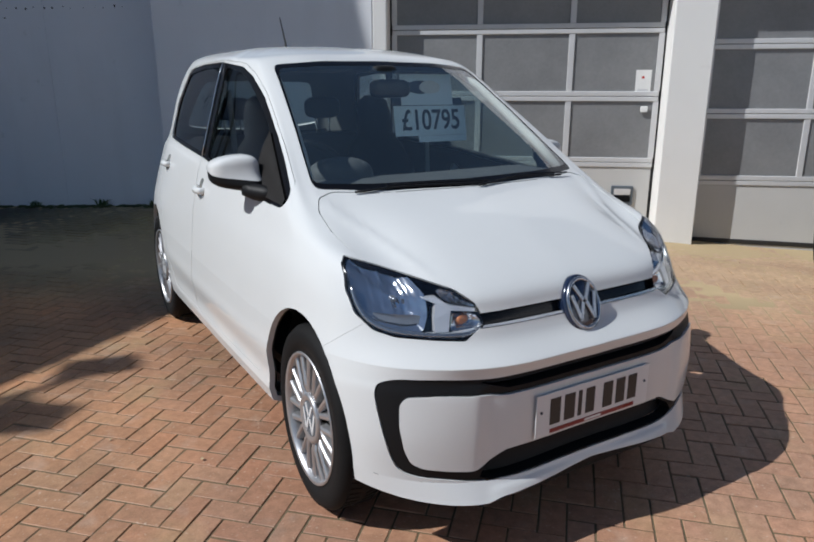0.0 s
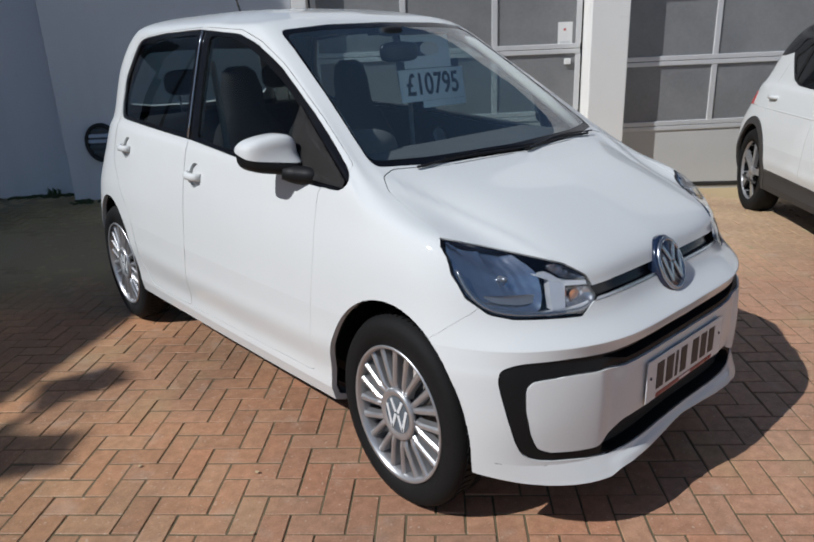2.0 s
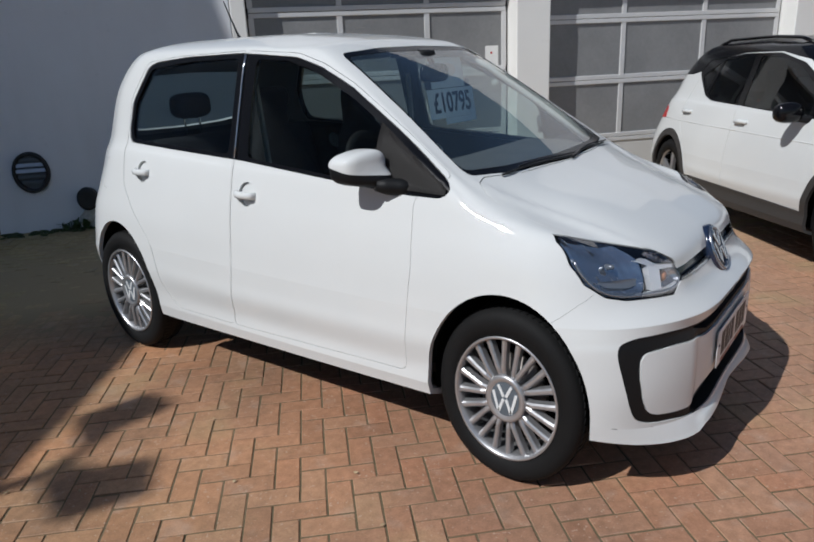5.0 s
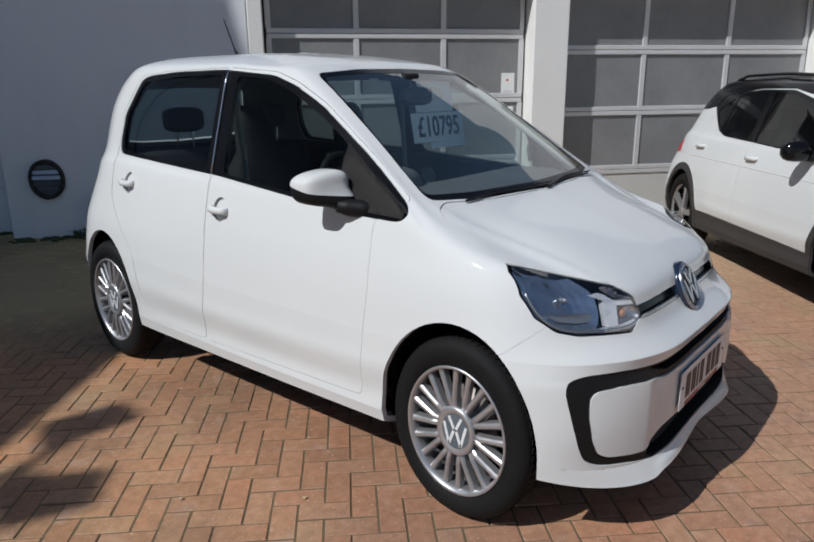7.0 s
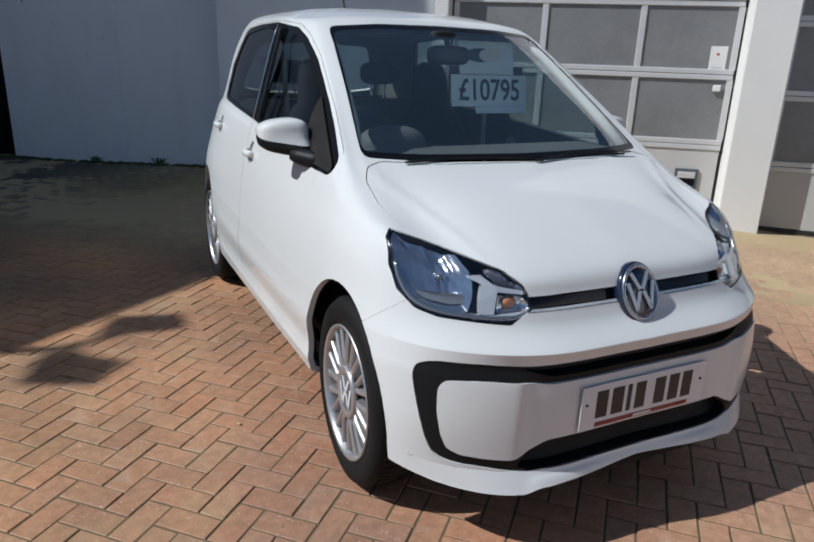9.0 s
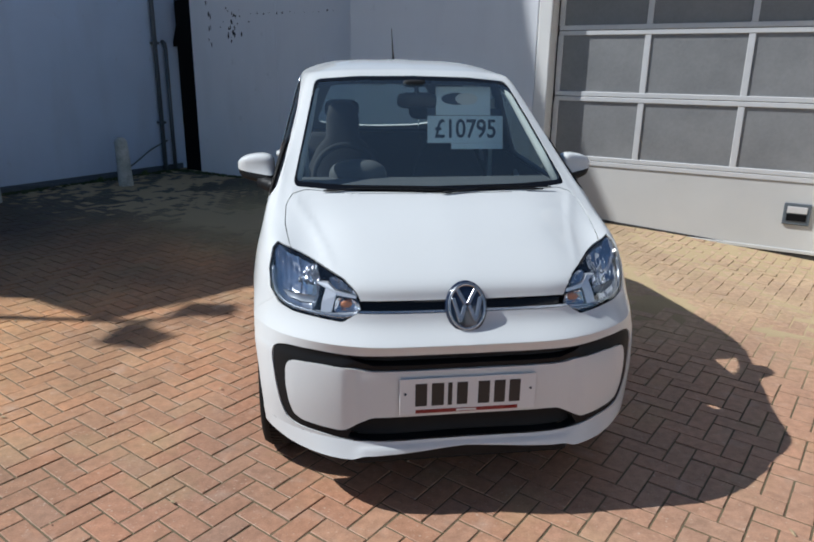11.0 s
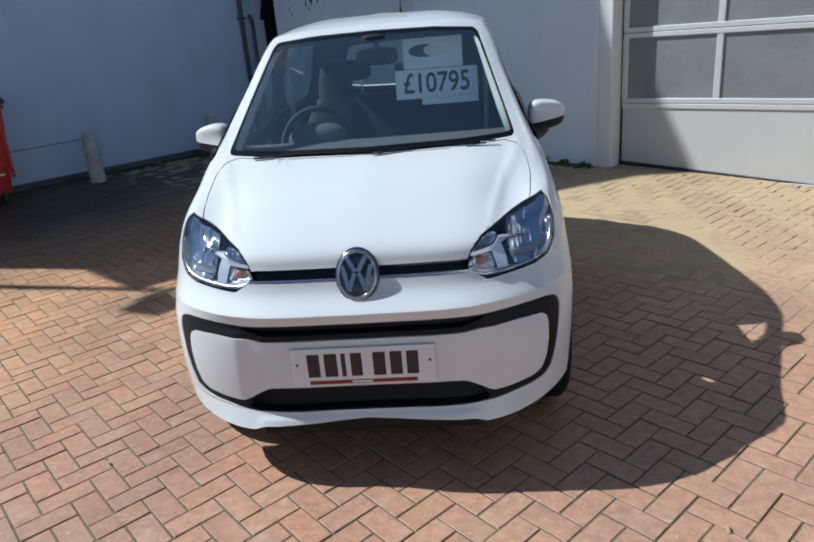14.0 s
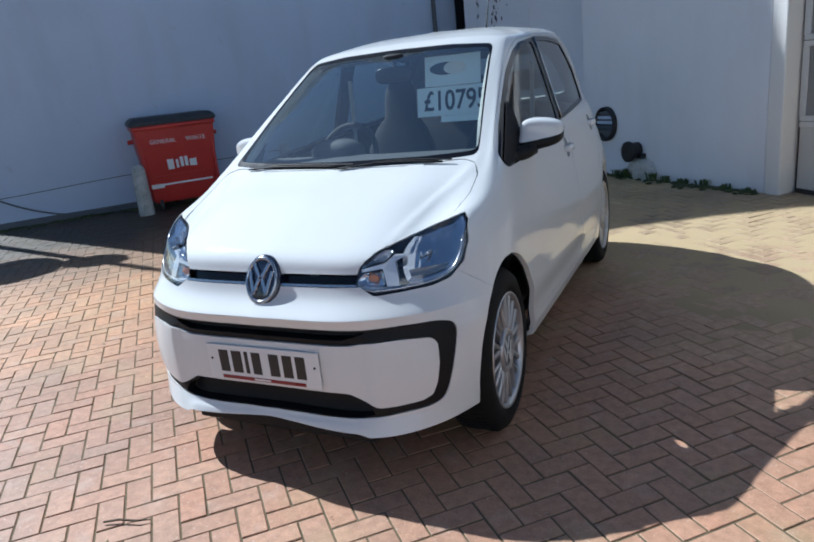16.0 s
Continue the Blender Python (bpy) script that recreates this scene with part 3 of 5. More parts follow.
LAMP_IN = inset(LAMP, .005)
GRILLE = [(-.39, .798), (.39, .798), (.39, .768), (-.39, .768)]
GRILLE_LINE = [(-.40, .768), (.40, .768), (.40, .757), (-.40, .757)]


def whole(pts, r):
    """An outline across the nose from its half, given from the top middle to the bottom middle."""
    half = [p for p in pts if p[0] > 0]
    return rounded(half + [(-x, z) for x, z in reversed(half)], r)


C_OUT = whole([(.30, .622), (.42, .621), (.56, .630), (.665, .631), (.708, .617), (.722, .588), (.719, .54), (.709, .46), (.693, .385), (.672, .335), (.63, .314), (.55, .303), (.48, .291), (.40, .285), (.30, .283)], .02)
C_INNER = whole([(.28, .563), (.37, .563), (.44, .576), (.56, .583), (.650, .578), (.668, .555), (.671, .48), (.661, .41), (.643, .362), (.61, .343), (.53, .331), (.465, .325), (.425, .340), (.355, .378), (.28, .377)], .014)
SLOT = [(-.44, .613), (.44, .613), (.35, .584), (-.35, .584)]
SLOT_LOW = [(-.345, .374), (.345, .374), (.425, .330), (.445, .300), (.40, .289), (-.40, .289), (-.445, .300), (-.425, .330)]


def circle(cy, cz, ry, rz, n=20):
    return [(cy + ry * math.cos(2 * math.pi * k / n), cz + rz * math.sin(2 * math.pi * k / n)) for k in range(n)]


DISH_F, DISH_R, FLAP = circle(.10, .985, .05, .052), circle(.93, 1.035, .05, .052), circle(1.345, 1.0, .07, .08, 28)


def flip(poly):
    return [(-x, z) for x, z in poly]


CUTS = [("side", ARCH_F, wing), ("side", ARCH_R, wing), ("side", DLO, flank), ("side", GLASS_F, flank), ("side", GLASS_R, flank), ("side", DOOR_F, flank), ("side", DOOR_R, flank),
        ("side", BUMP_F, lambda c, n: c.y < -1.1 and abs(c.x) > 0.3), ("front", WS, screen), ("front", WS_IN, screen), ("front", RW, back), ("top", BONNET, lid),
        ("front", LAMP, nose), ("front", flip(LAMP), nose), ("front", GRILLE, nose), ("front", GRILLE_LINE, nose),
        ("front", C_OUT, nose), ("front", C_INNER, nose), ("front", SLOT, nose), ("front", SLOT_LOW, nose), 
        ("front", LAMP_IN, nose), ("front", flip(LAMP_IN), nose), ("side", DISH_F, flank), ("side", DISH_R, flank), ("side", FLAP, lambda c, n: c.x < -.4)]
# (part, view, outline, test, how deep the part lies below the skin, material)
ZONES = [("windscreen", "front", WS_IN, screen, .003, M_SCREEN), ("windscreen_seal", "front", WS, screen, .001, M_GLOSSBLACK), ("rear_window", "front", RW, back, .003, M_PRIVACY),
         ("front_window", "side", GLASS_F, flank, .010, M_SIDE), ("rear_side_window", "side", GLASS_R, flank, .010, M_PRIVACY), ("window_surround", "side", DLO, flank, .004, M_GLOSSBLACK),
         ("opening", "side", ARCH_F, wing, 0, None), ("opening", "side", ARCH_R, wing, 0, None),
         ("headlight_lens", "front", LAMP_IN, nose, .002, M_LENS), ("headlight_lens", "front", flip(LAMP_IN), nose, .002, M_LENS),
         ("headlight_rim", "front", LAMP, nose, .003, M_GLOSSBLACK), ("headlight_rim", "front", flip(LAMP), nose, .003, M_GLOSSBLACK),
         ("handle_recess", "side", DISH_F, flank, .013, M_PAINT), ("handle_recess", "side", DISH_R, flank, .0131, M_PAINT), ("fuel_flap", "side", FLAP, lambda c, n: c.x < -.4, 0, M_PAINT),
         ("grille", "front", GRILLE, nose, .022, M_GLOSSBLACK), ("grille_strip", "front", GRILLE_LINE, nose, -.002, M_SATIN),
         ("upper_intake", "front", SLOT, nose, .035, M_BLACK), ("lower_intake", "front", SLOT_LOW, nose, .045, M_BLACK),
         ("bumper_panel", "front", C_INNER, nose, -.004, M_PAINT), ("bumper_frame", "front", C_OUT, nose, .003, M_BLACK),
         ("bonnet", "top", BONNET, lid, 0, M_PAINT), ("front_bumper", "side", BUMP_F, lambda c, n: c.y < -1.1 and abs(c.x) > 0.001, 0, M_PAINT),
         ("front_door", "side", DOOR_F, flank, 0, M_PAINT), ("rear_door", "side", DOOR_R, flank, 0, M_PAINT)]
SPLIT = {"front_window", "rear_side_window", "window_surround", "headlight_lens", "headlight_rim", "front_door", "rear_door", "handle_recess"}

from mathutils.bvhtree import BVHTree


class Skin:
    """The uncut skin of a car, for smooth normals on the panels cut out of it."""
    def __init__(self, bm):
        bm.normal_update()
        self.tree = BVHTree.FromBMesh(bm)
        self.n = [[v.normal.copy() for v in f.verts] for f in bm.faces]
        self.p = [[v.co.copy() for v in f.verts] for f in bm.faces]

    def normal(self, co):
        hit, n, i, d = self.tree.find_nearest(co)
        w = [1 / ((hit - p).length + 1e-4) ** 2 for p in self.p[i]]
        return sum((k * m for k, m in zip(w, self.n[i])), Vector()).normalized()


def panel(name, faces, deep, material, owner, skin, gap=0.0011, flange=0.022):
    """One panel of the skin: pulled back a hair at its edges, folded inwards all round."""
    bm = bmesh.new()
    idx, normals = {}, []
    for f in faces:
        vs = []
        for v in f.verts:
            if v.index not in idx:
                n = skin.normal(v.co)
                idx[v.index] = bm.verts.new(v.co - n * deep)
                normals.append(n)
            vs.append(idx[v.index])
        try:
            bm.faces.new(vs)
        except ValueError:
            pass
    bm.verts.index_update()
    rim = [e for e in bm.edges if len(e.link_faces) == 1]
    shift = {}
    for e in rim:
        a, b = e.verts
        inward = (e.link_faces[0].calc_center_median() - (a.co + b.co) / 2)
        along = (b.co - a.co).normalized() if (b.co - a.co).length > 1e-6 else Vector((1, 0, 0))
        inward -= along * inward.dot(along)
        if inward.length > 1e-6:
            for v in (a, b):
                shift[v] = shift.get(v, Vector()) + inward.normalized()
    for v, s in shift.items():
        if s.length > 1e-6:
            v.co += s.normalized() * gap - normals[v.index] * gap * 0.7
    fl = {}
    for e in rim if flange else ():
        quad = []
        a, b = e.link_loops[0].vert, e.link_loops[0].link_loop_next.vert
        for v, d in ((b, 0), (a, 0), (a, flange), (b, flange)):
            if (v, d) not in fl:
                fl[v, d] = bm.verts.new(v.co - normals[v.index] * d)
                normals.append(None)
            quad.append(fl[v, d])
        try:
            bm.faces.new(quad)
        except ValueError:
            pass
    bm.normal_update()
    bm.verts.index_update()
    ns = [tuple(n if n is not None else v.normal) for n, v in zip(normals, bm.verts)]
    ob = part(name, bm, material, owner, smooth=True)
    ob.data.normals_split_custom_set_from_vertices(ns)
    return ob


def build_panels(net, cuts, zones, split, owner, paint, lining_from=1.16, flanges={}):
    """Score the outlines into the skin and make every zone a panel of its own."""
    base = shell(net)
    skin = Skin(base)
    for view, poly, test in cuts:
        score(base, view, poly, test)
    base.normal_update()
    base.verts.index_update()
    groups = {}
    for f in base.faces:
        c, n = f.calc_center_median(), f.normal
        got = ("body_shell", 0, paint)
        for name, view, poly, test, deep, material in zones:
            if test(c, n) and inside(poly, *flat(view, c)):
                got = (name, deep, material)
                break
        if got[0] in split:
            got = (*got, c.x > 0)
        groups.setdefault(got, []).append(f)
    made = {}
    for key, faces in sorted(groups.items(), key=lambda kv: str(kv[0][0]) + str(kv[0][-1])):
        name, deep, material = key[:3]
        if name == "opening":
            continue
        glassy = material in (M_SCREEN, M_SIDE, M_PRIVACY, M_DARKPANE, M_LENS)
        ob = panel(name, faces, deep, material, owner, skin, 0.0 if glassy else 0.0004 if name in ("front_bumper", "body_shell") else 0.0032 if name == "bonnet" else 0.0016, 0.0 if glassy else flanges.get(name, 0.022))
        if glassy:
            ob.visible_shadow = False
        if name == "headlight_lens":
            panel("headlight_housing", faces, .125, M_LAMPBACK, owner, skin, 0.0, 0.0)
        made.setdefault(name, []).append(ob)
    bm, idx = bmesh.new(), {}
    for k, fs in groups.items():
        for f in fs if k[0] in ("body_shell", "front_door", "rear_door", "roof") else ():
            if f.calc_center_median().z < 0.3:
                continue
            vs = []
            for v in f.verts:
                if v.index not in idx:
                    idx[v.index] = bm.verts.new(v.co - skin.normal(v.co) * 0.03)
                vs.append(idx[v.index])
            try:
                bm.faces.new(vs[::-1])
            except ValueError:
                pass
    top = bm.copy()
    bmesh.ops.delete(bm, geom=[f for f in bm.faces if f.calc_center_median().z > lining_from], context="FACES")
    bmesh.ops.delete(top, geom=[f for f in top.faces if f.calc_center_median().z <= lining_from], context="FACES")
    part("door_lining", bm, M_DARK, owner, smooth=True)
    part("headlining", top, M_HEADLINING, owner, smooth=True)
    base.free()
    return made, skin


car = thing("small_hatchback", "small white five-door hatchback with silver alloy wheels, parked on brick paving", "car")
PANELS, SKIN = build_panels(NET, CUTS, ZONES, SPLIT, car, M_PAINT, flanges={"headlight_rim": .13, "bumper_frame": .04, "upper_intake": .01, "lower_intake": .01, "front_bumper": .008})


# wheels
def wheel(owner, x, y, side, spin=0.0):
    """A tyre and a silver rim with ten pairs of thin spokes; side is +1 or -1."""
    w = part("wheel", lathe_bm([(.205, -.09), (.255, -.094), (.276, -.088), (.2893, -.066), (.2916, 0), (.2893, .066), (.276, .086), (.255, .096), (.235, .097), (.205, .09), (.2, .0)], "X", 64, SZ, True), M_RUBBER, owner, smooth=True)
    w.location = (x, y, HUB_Z)
    tread = bmesh.new()
    for k in range(72):
        a = 2 * math.pi * k / 72
        for sx in (-1, 1):
            b = box_bm((.014, -.0085, -.003), (.062, .0085, .004))
            m = Matrix.Diagonal((1, 1, SZ, 1)) @ Matrix.Rotation(a + (0.04 if sx > 0 else 0), 4, "X") @ Matrix.Translation((0, 0, .2885)) @ Matrix.Rotation(sx * .25, 4, "Z") @ Matrix.Diagonal((sx, 1, 1, 1))
            join(tread, b, m)
    tagged(part("tread", tread, M_RUBBER, w), kind="stuff")
    s = side
    rim = part("rim", lathe_bm([(.2, -s * .08), (.196, s * .02), (.193, s * .07), (.199, s * .092), (.207, s * .096), (.209, s * .088), (.205, s * .07)], "X", 64, SZ), M_ALLOY, w, smooth=True)
    sp = bmesh.new()
    for k in range(10):
        for off in (-.0235, .0235):
            a = 2 * math.pi * (k + 0.25) / 10 + spin
            b = bmesh.new()
            r0, r1, hw = .066, .197, .0098
            prof = [(r0, .077), (.10, .086), (.15, .084), (r1, .082)]
            vs = []
            for i, (r, h) in enumerate(prof):
                o = off * (0.75 + 0.45 * i / 3)
                q = hw * (1.15 - 0.25 * math.sin(math.pi * i / 3))
                vs.append([b.verts.new((s * hh, o + d, r)) for hh, d in ((h - .03, -q * 1.2), (h - .006, -q), (h, -q * .45), (h, q * .45), (h - .006, q), (h - .03, q * 1.2))])
            for u, v in zip(vs, vs[1:]):
                for i in range(5):
                    b.faces.new((u[i], u[i + 1], v[i + 1], v[i]))
            bmesh.ops.recalc_face_normals(b, faces=b.faces)
            join(sp, b, Matrix.Diagonal((1, 1, SZ, 1)) @ Matrix.Rotation(a, 4, "X"))
    part("spokes", sp, M_ALLOY, w)
    part("hub_ring", lathe_bm([(.0, s * .07), (.076, s * .07), (.081, s * .08), (.077, s * .09), (.066, s * .092), (.058, s * .085), (.0, s * .085)], "X", 40, SZ), M_ALLOY, w, smooth=True)
    part("cap_field", lathe_bm([(.0, s * .0862), (.057, s * .0862)], "X", 32, SZ), M_PIPE, w)
    cap = bmesh.new()
    for sy in (-1, 1):
        for (y0, z0), (y1, z1) in (((.026, .045), (.005, .008)), ((.046, .022), (.025, -.045)), ((.025, -.045), (.006, .0))):
            d = Vector((0, y1 - y0, z1 - z0))
            b = box_bm((-.002, -.0052, -d.length / 2), (.002, .0052, d.length / 2))
            ang = math.atan2(-d.y, d.z)
            join(cap, b, Matrix.Diagonal((1, 1, SZ, 1)) @ Matrix.Translation((s * .0872, sy * (y0 + y1) / 2, (z0 + z1) / 2)) @ Matrix.Rotation(sy * ang, 4, "X"))
    part("cap_mark", cap, M_PLATE, w)
    part("brake_disc", lathe_bm([(.0, s * .0), (.13, s * .0), (.13, s * .02), (.07, s * .02), (.065, s * .05), (.0, s * .05)], "X", 36, SZ), M_STEEL, w, smooth=True)
    part("rim_barrel", lathe_bm([(.196, -s * .07), (.1965, s * .075)], "X", 48, SZ), M_ALLOY, w, smooth=True)
    # added black disc: the shade behind the spokes put into colour
    part("hub_back", lathe_bm([(.0, -s * .05), (.195, -s * .05)], "X", 40, SZ), M_ROOMDARK, w)
    return w


for sx in (-1, 1):
    for y in (FRONT_Y, REAR_Y):
        wheel(car, sx * .693, y, sx, .1 * sx + y)
        bm = bmesh.new()
        n = 24
        prev = None
        for k in range(n + 1):
            a = math.pi * (-.05 + 1.10 * k / n)
            yy, zz = y + .332 * math.cos(a), HUB_Z + .425 * math.sin(a)
            row = [bm.verts.new((sx * .40, yy, zz)), bm.verts.new((sx * .735, yy, zz))]
            if prev:
                bm.faces.new((prev[0], prev[1], row[1], row[0]))
            prev = row
        disc = [bm.verts.new((sx * .40, y + .332 * math.cos(a), HUB_Z + .425 * math.sin(a))) for a in (math.pi * (-.05 + 1.10 * k / n) for k in range(n + 1))]
        bm.faces.new(disc)
        part("wheel_arch_liner", bm, M_ROOMDARK, car)
part("underbody", box_bm((-.66, -1.55, .225), (.66, 1.55, .26), .02), M_ROOMDARK, car)

# ---- fittings of the parked car ----
def on_skin(co, way, skin=None):
    hit = (skin or SKIN).tree.ray_cast(Vector(co), Vector(way))
    return hit[0], hit[1]


def blob_bm(c, r, power=2.6, u=28, v=18, cut=None):
    """A superellipsoid."""
    bm = bmesh.new()
    sp = lambda w, e: math.copysign(abs(w) ** e, w)
    e = 2 / power
    rows = []
    for i in range(v + 1):
        b = -math.pi / 2 + math.pi * i / v
        rows.append([bm.verts.new((c[0] + r[0] * sp(math.cos(b), e) * sp(math.cos(a), e), c[1] + r[1] * sp(math.cos(b), e) * sp(math.sin(a), e), c[2] + r[2] * sp(math.sin(b), e))) for a in (2 * math.pi * k / u for k in range(u))])
    for p, q in zip(rows, rows[1:]):
        for k in range(u):
            bm.faces.new((p[k], p[(k + 1) % u], q[(k + 1) % u], q[k]))
    bmesh.ops.remove_doubles(bm, verts=bm.verts, dist=1e-5)
    return bm


def slab_bm(rows, thick_axis=None):
    """A lofted solid through closed cross-sections of equal length."""
    bm = bmesh.new()
    rings = [[bm.verts.new(p) for p in row] for row in rows]
    n = len(rings[0])
    for a, b in zip(rings, rings[1:]):
        for k in range(n):
            bm.faces.new((a[k], a[(k + 1) % n], b[(k + 1) % n], b[k]))
    bm.faces.new(rings[0][::-1])
    bm.faces.new(rings[-1])
    bmesh.ops.recalc_face_normals(bm, faces=bm.faces)
    return bm


def oval(cx, cy, rx, ry, z, n=20, power=3.0):
    sp = lambda w: math.copysign(abs(w) ** (2 / power), w)
    return [(cx + rx * sp(math.cos(2 * math.pi * k / n)), cy + ry * sp(math.sin(2 * math.pi * k / n)), z) for k in range(n)]


def words(name, text, size, m, material, owner, thick=0.001, bold=0.0):
    cu = bpy.data.curves.new(name, "FONT")
    cu.body, cu.size, cu.extrude, cu.align_x, cu.align_y = text, size, thick, "CENTER", "CENTER"
    cu.offset = size * bold
    tmp = bpy.data.objects.new(name, cu)
    scene.collection.objects.link(tmp)
    bpy.context.view_layer.update()
    me = bpy.data.meshes.new_from_object(tmp.evaluated_get(bpy.context.evaluated_depsgraph_get()))
    bpy.data.objects.remove(tmp)
    me.transform(m)
    me.materials.clear()
    me.materials.append(material)
    ob = new(name, me)
    ob.parent = owner
    return ob


FACING = Matrix.Rotation(radians(90), 4, "X")      # letters upright, read from the front

for sx in (-1, 1):
    # door mirrors: white cap over a black lower shell on a black foot
    cap = blob_bm((0, 0, 0), (.09, .062, .075), 3.8)
    for v in cap.verts:
        k = (v.co.x + .09) / .18
        v.co.z *= .95 - .42 * k * k - .12 * (1 - k) ** 3 if v.co.z > 0 else 1.12 - .36 * k
        v.co.y += .055 * k - .045 * (1 - k) * (v.co.z < 0) * min(1, -v.co.z / .05)
    low = cap.copy()
    bmesh.ops.bisect_plane(cap, geom=cap.verts[:] + cap.edges[:] + cap.faces[:], plane_co=(0, 0, -.014), plane_no=(0, -.25, 1), clear_inner=True)
    bmesh.ops.bisect_plane(low, geom=low.verts[:] + low.edges[:] + low.faces[:], plane_co=(0, 0, -.015), plane_no=(0, -.25, 1), clear_outer=True)
    for v in low.verts:
        v.co.x *= .97
        v.co.y *= .97
    for bm in (cap, low):
        for v in bm.verts:
            v.co = Vector((sx * (v.co.x), v.co.y, v.co.z)) + Vector((sx * .815, -.632, 1.150))
        if sx < 0:
            bmesh.ops.reverse_faces(bm, faces=bm.faces)
    mirror = part("door_mirror", cap, M_PAINT, car, "white door mirror cap", smooth=True)
    part("lower_shell", low, M_BLACK, mirror, "black lower shell", smooth=True)
    part("mirror_glass", slab_bm([oval(sx * .815, 1.145, .07, .05, 0), oval(sx * .815, 1.145, .066, .046, .004)]), M_CHROME, mirror)
    g = mirror.children[-1]
    for v in g.data.vertices:
        v.co = (v.co.x, -.559 + v.co.z + (abs(v.co.x) - .815) * .3, v.co.y)
    foot = tube_bm([(sx * .80, -.675, 1.085), (sx * .765, -.70, 1.077), (sx * .735, -.74, 1.072), (sx * .70, -.80, 1.07)], [.022, .032, .034, .03], 12)
    part("mirror_foot", foot, M_BLACK, mirror, smooth=True)
    # black cover of the front window triangle
    tri = bmesh.new()
    rows = []
    for k in range(9):
        y = -.945 + .335 * k / 8
        top_z, low_z = 1.078 + .222 * k / 8, 1.056 + .016 * k / 8
        row = []
        for i in range(5):
            z = low_z + (top_z - low_z) * i / 4
            h, n = on_skin((sx * 2, y, z), (-sx, 0, 0))
            row.append(tri.verts.new(h + n * .004))
        rows.append(row)
    for a, b in zip(rows, rows[1:]):
        for i in range(4):
            tri.faces.new((a[i], b[i], b[i + 1], a[i + 1]))
    bmesh.ops.solidify(tri, geom=tri.faces[:], thickness=.006)
    bmesh.ops.recalc_face_normals(tri, faces=tri.faces)
    part("window_triangle", tri, M_CLAD, car, smooth=True)
    # satin strip on the middle pillar
    strip = [on_skin((sx * 2, .207 + .004 * k / 8, 1.135 + .445 * k / 8), (-sx, 0, 0)) for k in range(9)]
    part("pillar_strip", tube_bm([h + n * .001 for h, n in strip], .0055, 6), M_SATIN, car, smooth=True)
    # door handles
    for y, z in ((.10, .983), (.93, 1.033)):
        h, n = on_skin((sx * 2, y, z), (-sx, 0, 0))
        bar = bmesh.new()
        rows = [[(h.x + sx * (o + .012 * a), h.y + yy, h.z + zz + .02 * yy) for a, zz in ((-1, -.014), (0, -.017), (1, -.012), (1.3, 0), (1, .012), (0, .017), (-1, .014))] for yy, o in ((-.062, .002), (-.055, .014), (-.03, .022), (.02, .024), (.05, .016), (.066, .002))]
        part("door_handle", slab_bm(rows), M_PAINT, car, smooth=True)
    # lamps: a fluted bowl, a forked silver bezel round the indicator, a small faceted lamp above it
    def lamp_point(x, z, deep):
        h, n = on_skin((sx * x, -3, z), (0, 1, 0))
        return h + Vector((-sx * .25, .97, 0)) * deep

    def dish(name, outline, c, rim, deep, material, flutes=0, rows=7, power=2.0):
        """A reflector: a bowl behind an outline drawn on the skin, with upright flutes."""
        b = bmesh.new()
        pts = rounded(outline, .014, 5)
        ring = []
        for k in range(rows + 1):
            f = 1 - k / rows
            row = []
            for x, z in pts:
                px, pz = c[0] + (x - c[0]) * f, c[1] + (z - c[1]) * f
                wave = .0024 * math.cos(px * flutes) * min(1, 4 * f * (1 - f)) if flutes else 0
                rim_at, mid_at = lamp_point(x, z, rim), lamp_point(*c, rim + deep)
                flat_at = rim_at * f + mid_at * (1 - f)
                row.append(b.verts.new(flat_at + Vector((0, deep * (1 - f ** power - (1 - f)) + wave, 0))))
            ring.append(row)
        m = len(pts)
        for p, q in zip(ring, ring[1:]):
            for k in range(m):
                b.faces.new((p[k], p[(k + 1) % m], q[(k + 1) % m], q[k]))
        bmesh.ops.remove_doubles(b, verts=b.verts, dist=1e-5)
        bmesh.ops.recalc_face_normals(b, faces=b.faces)
        return part(name, b, material, car, smooth=not flutes or rows > 8)

    def rib(outline, top, back, b):
        f1, f2 = [[b.verts.new(lamp_point(x, z, d)) for x, z in outline] for d in (top, back)]
        b.faces.new(f1)
        m = len(outline)
        for k in range(m):
            b.faces.new((f1[k], f1[(k + 1) % m], f2[(k + 1) % m], f2[k]))

    bowl = dish("main_reflector", [(.550, .901), (.62, .922), (.690, .943), (.711, .915), (.721, .86), (.717, .805), (.68, .761), (.61, .746), (.563, .752), (.543, .80), (.535, .855)], (.62, .838), .018, .05, M_MIRROR, 330, 14, 2.2)
    c = lamp_point(.62, .838, .055)
    part("bulb", tube_bm([c, c + Vector((0, -.026, 0)), c + Vector((0, -.031, 0))], [.008, .008, .003], 12), M_DARKCHROME, bowl, smooth=True)
    dish("bowl_shelf", [(.548, .776), (.60, .768), (.66, .778), (.685, .80), (.62, .797), (.56, .795)], (.61, .785), .03, .004, M_DARKCHROME, 0, 3)
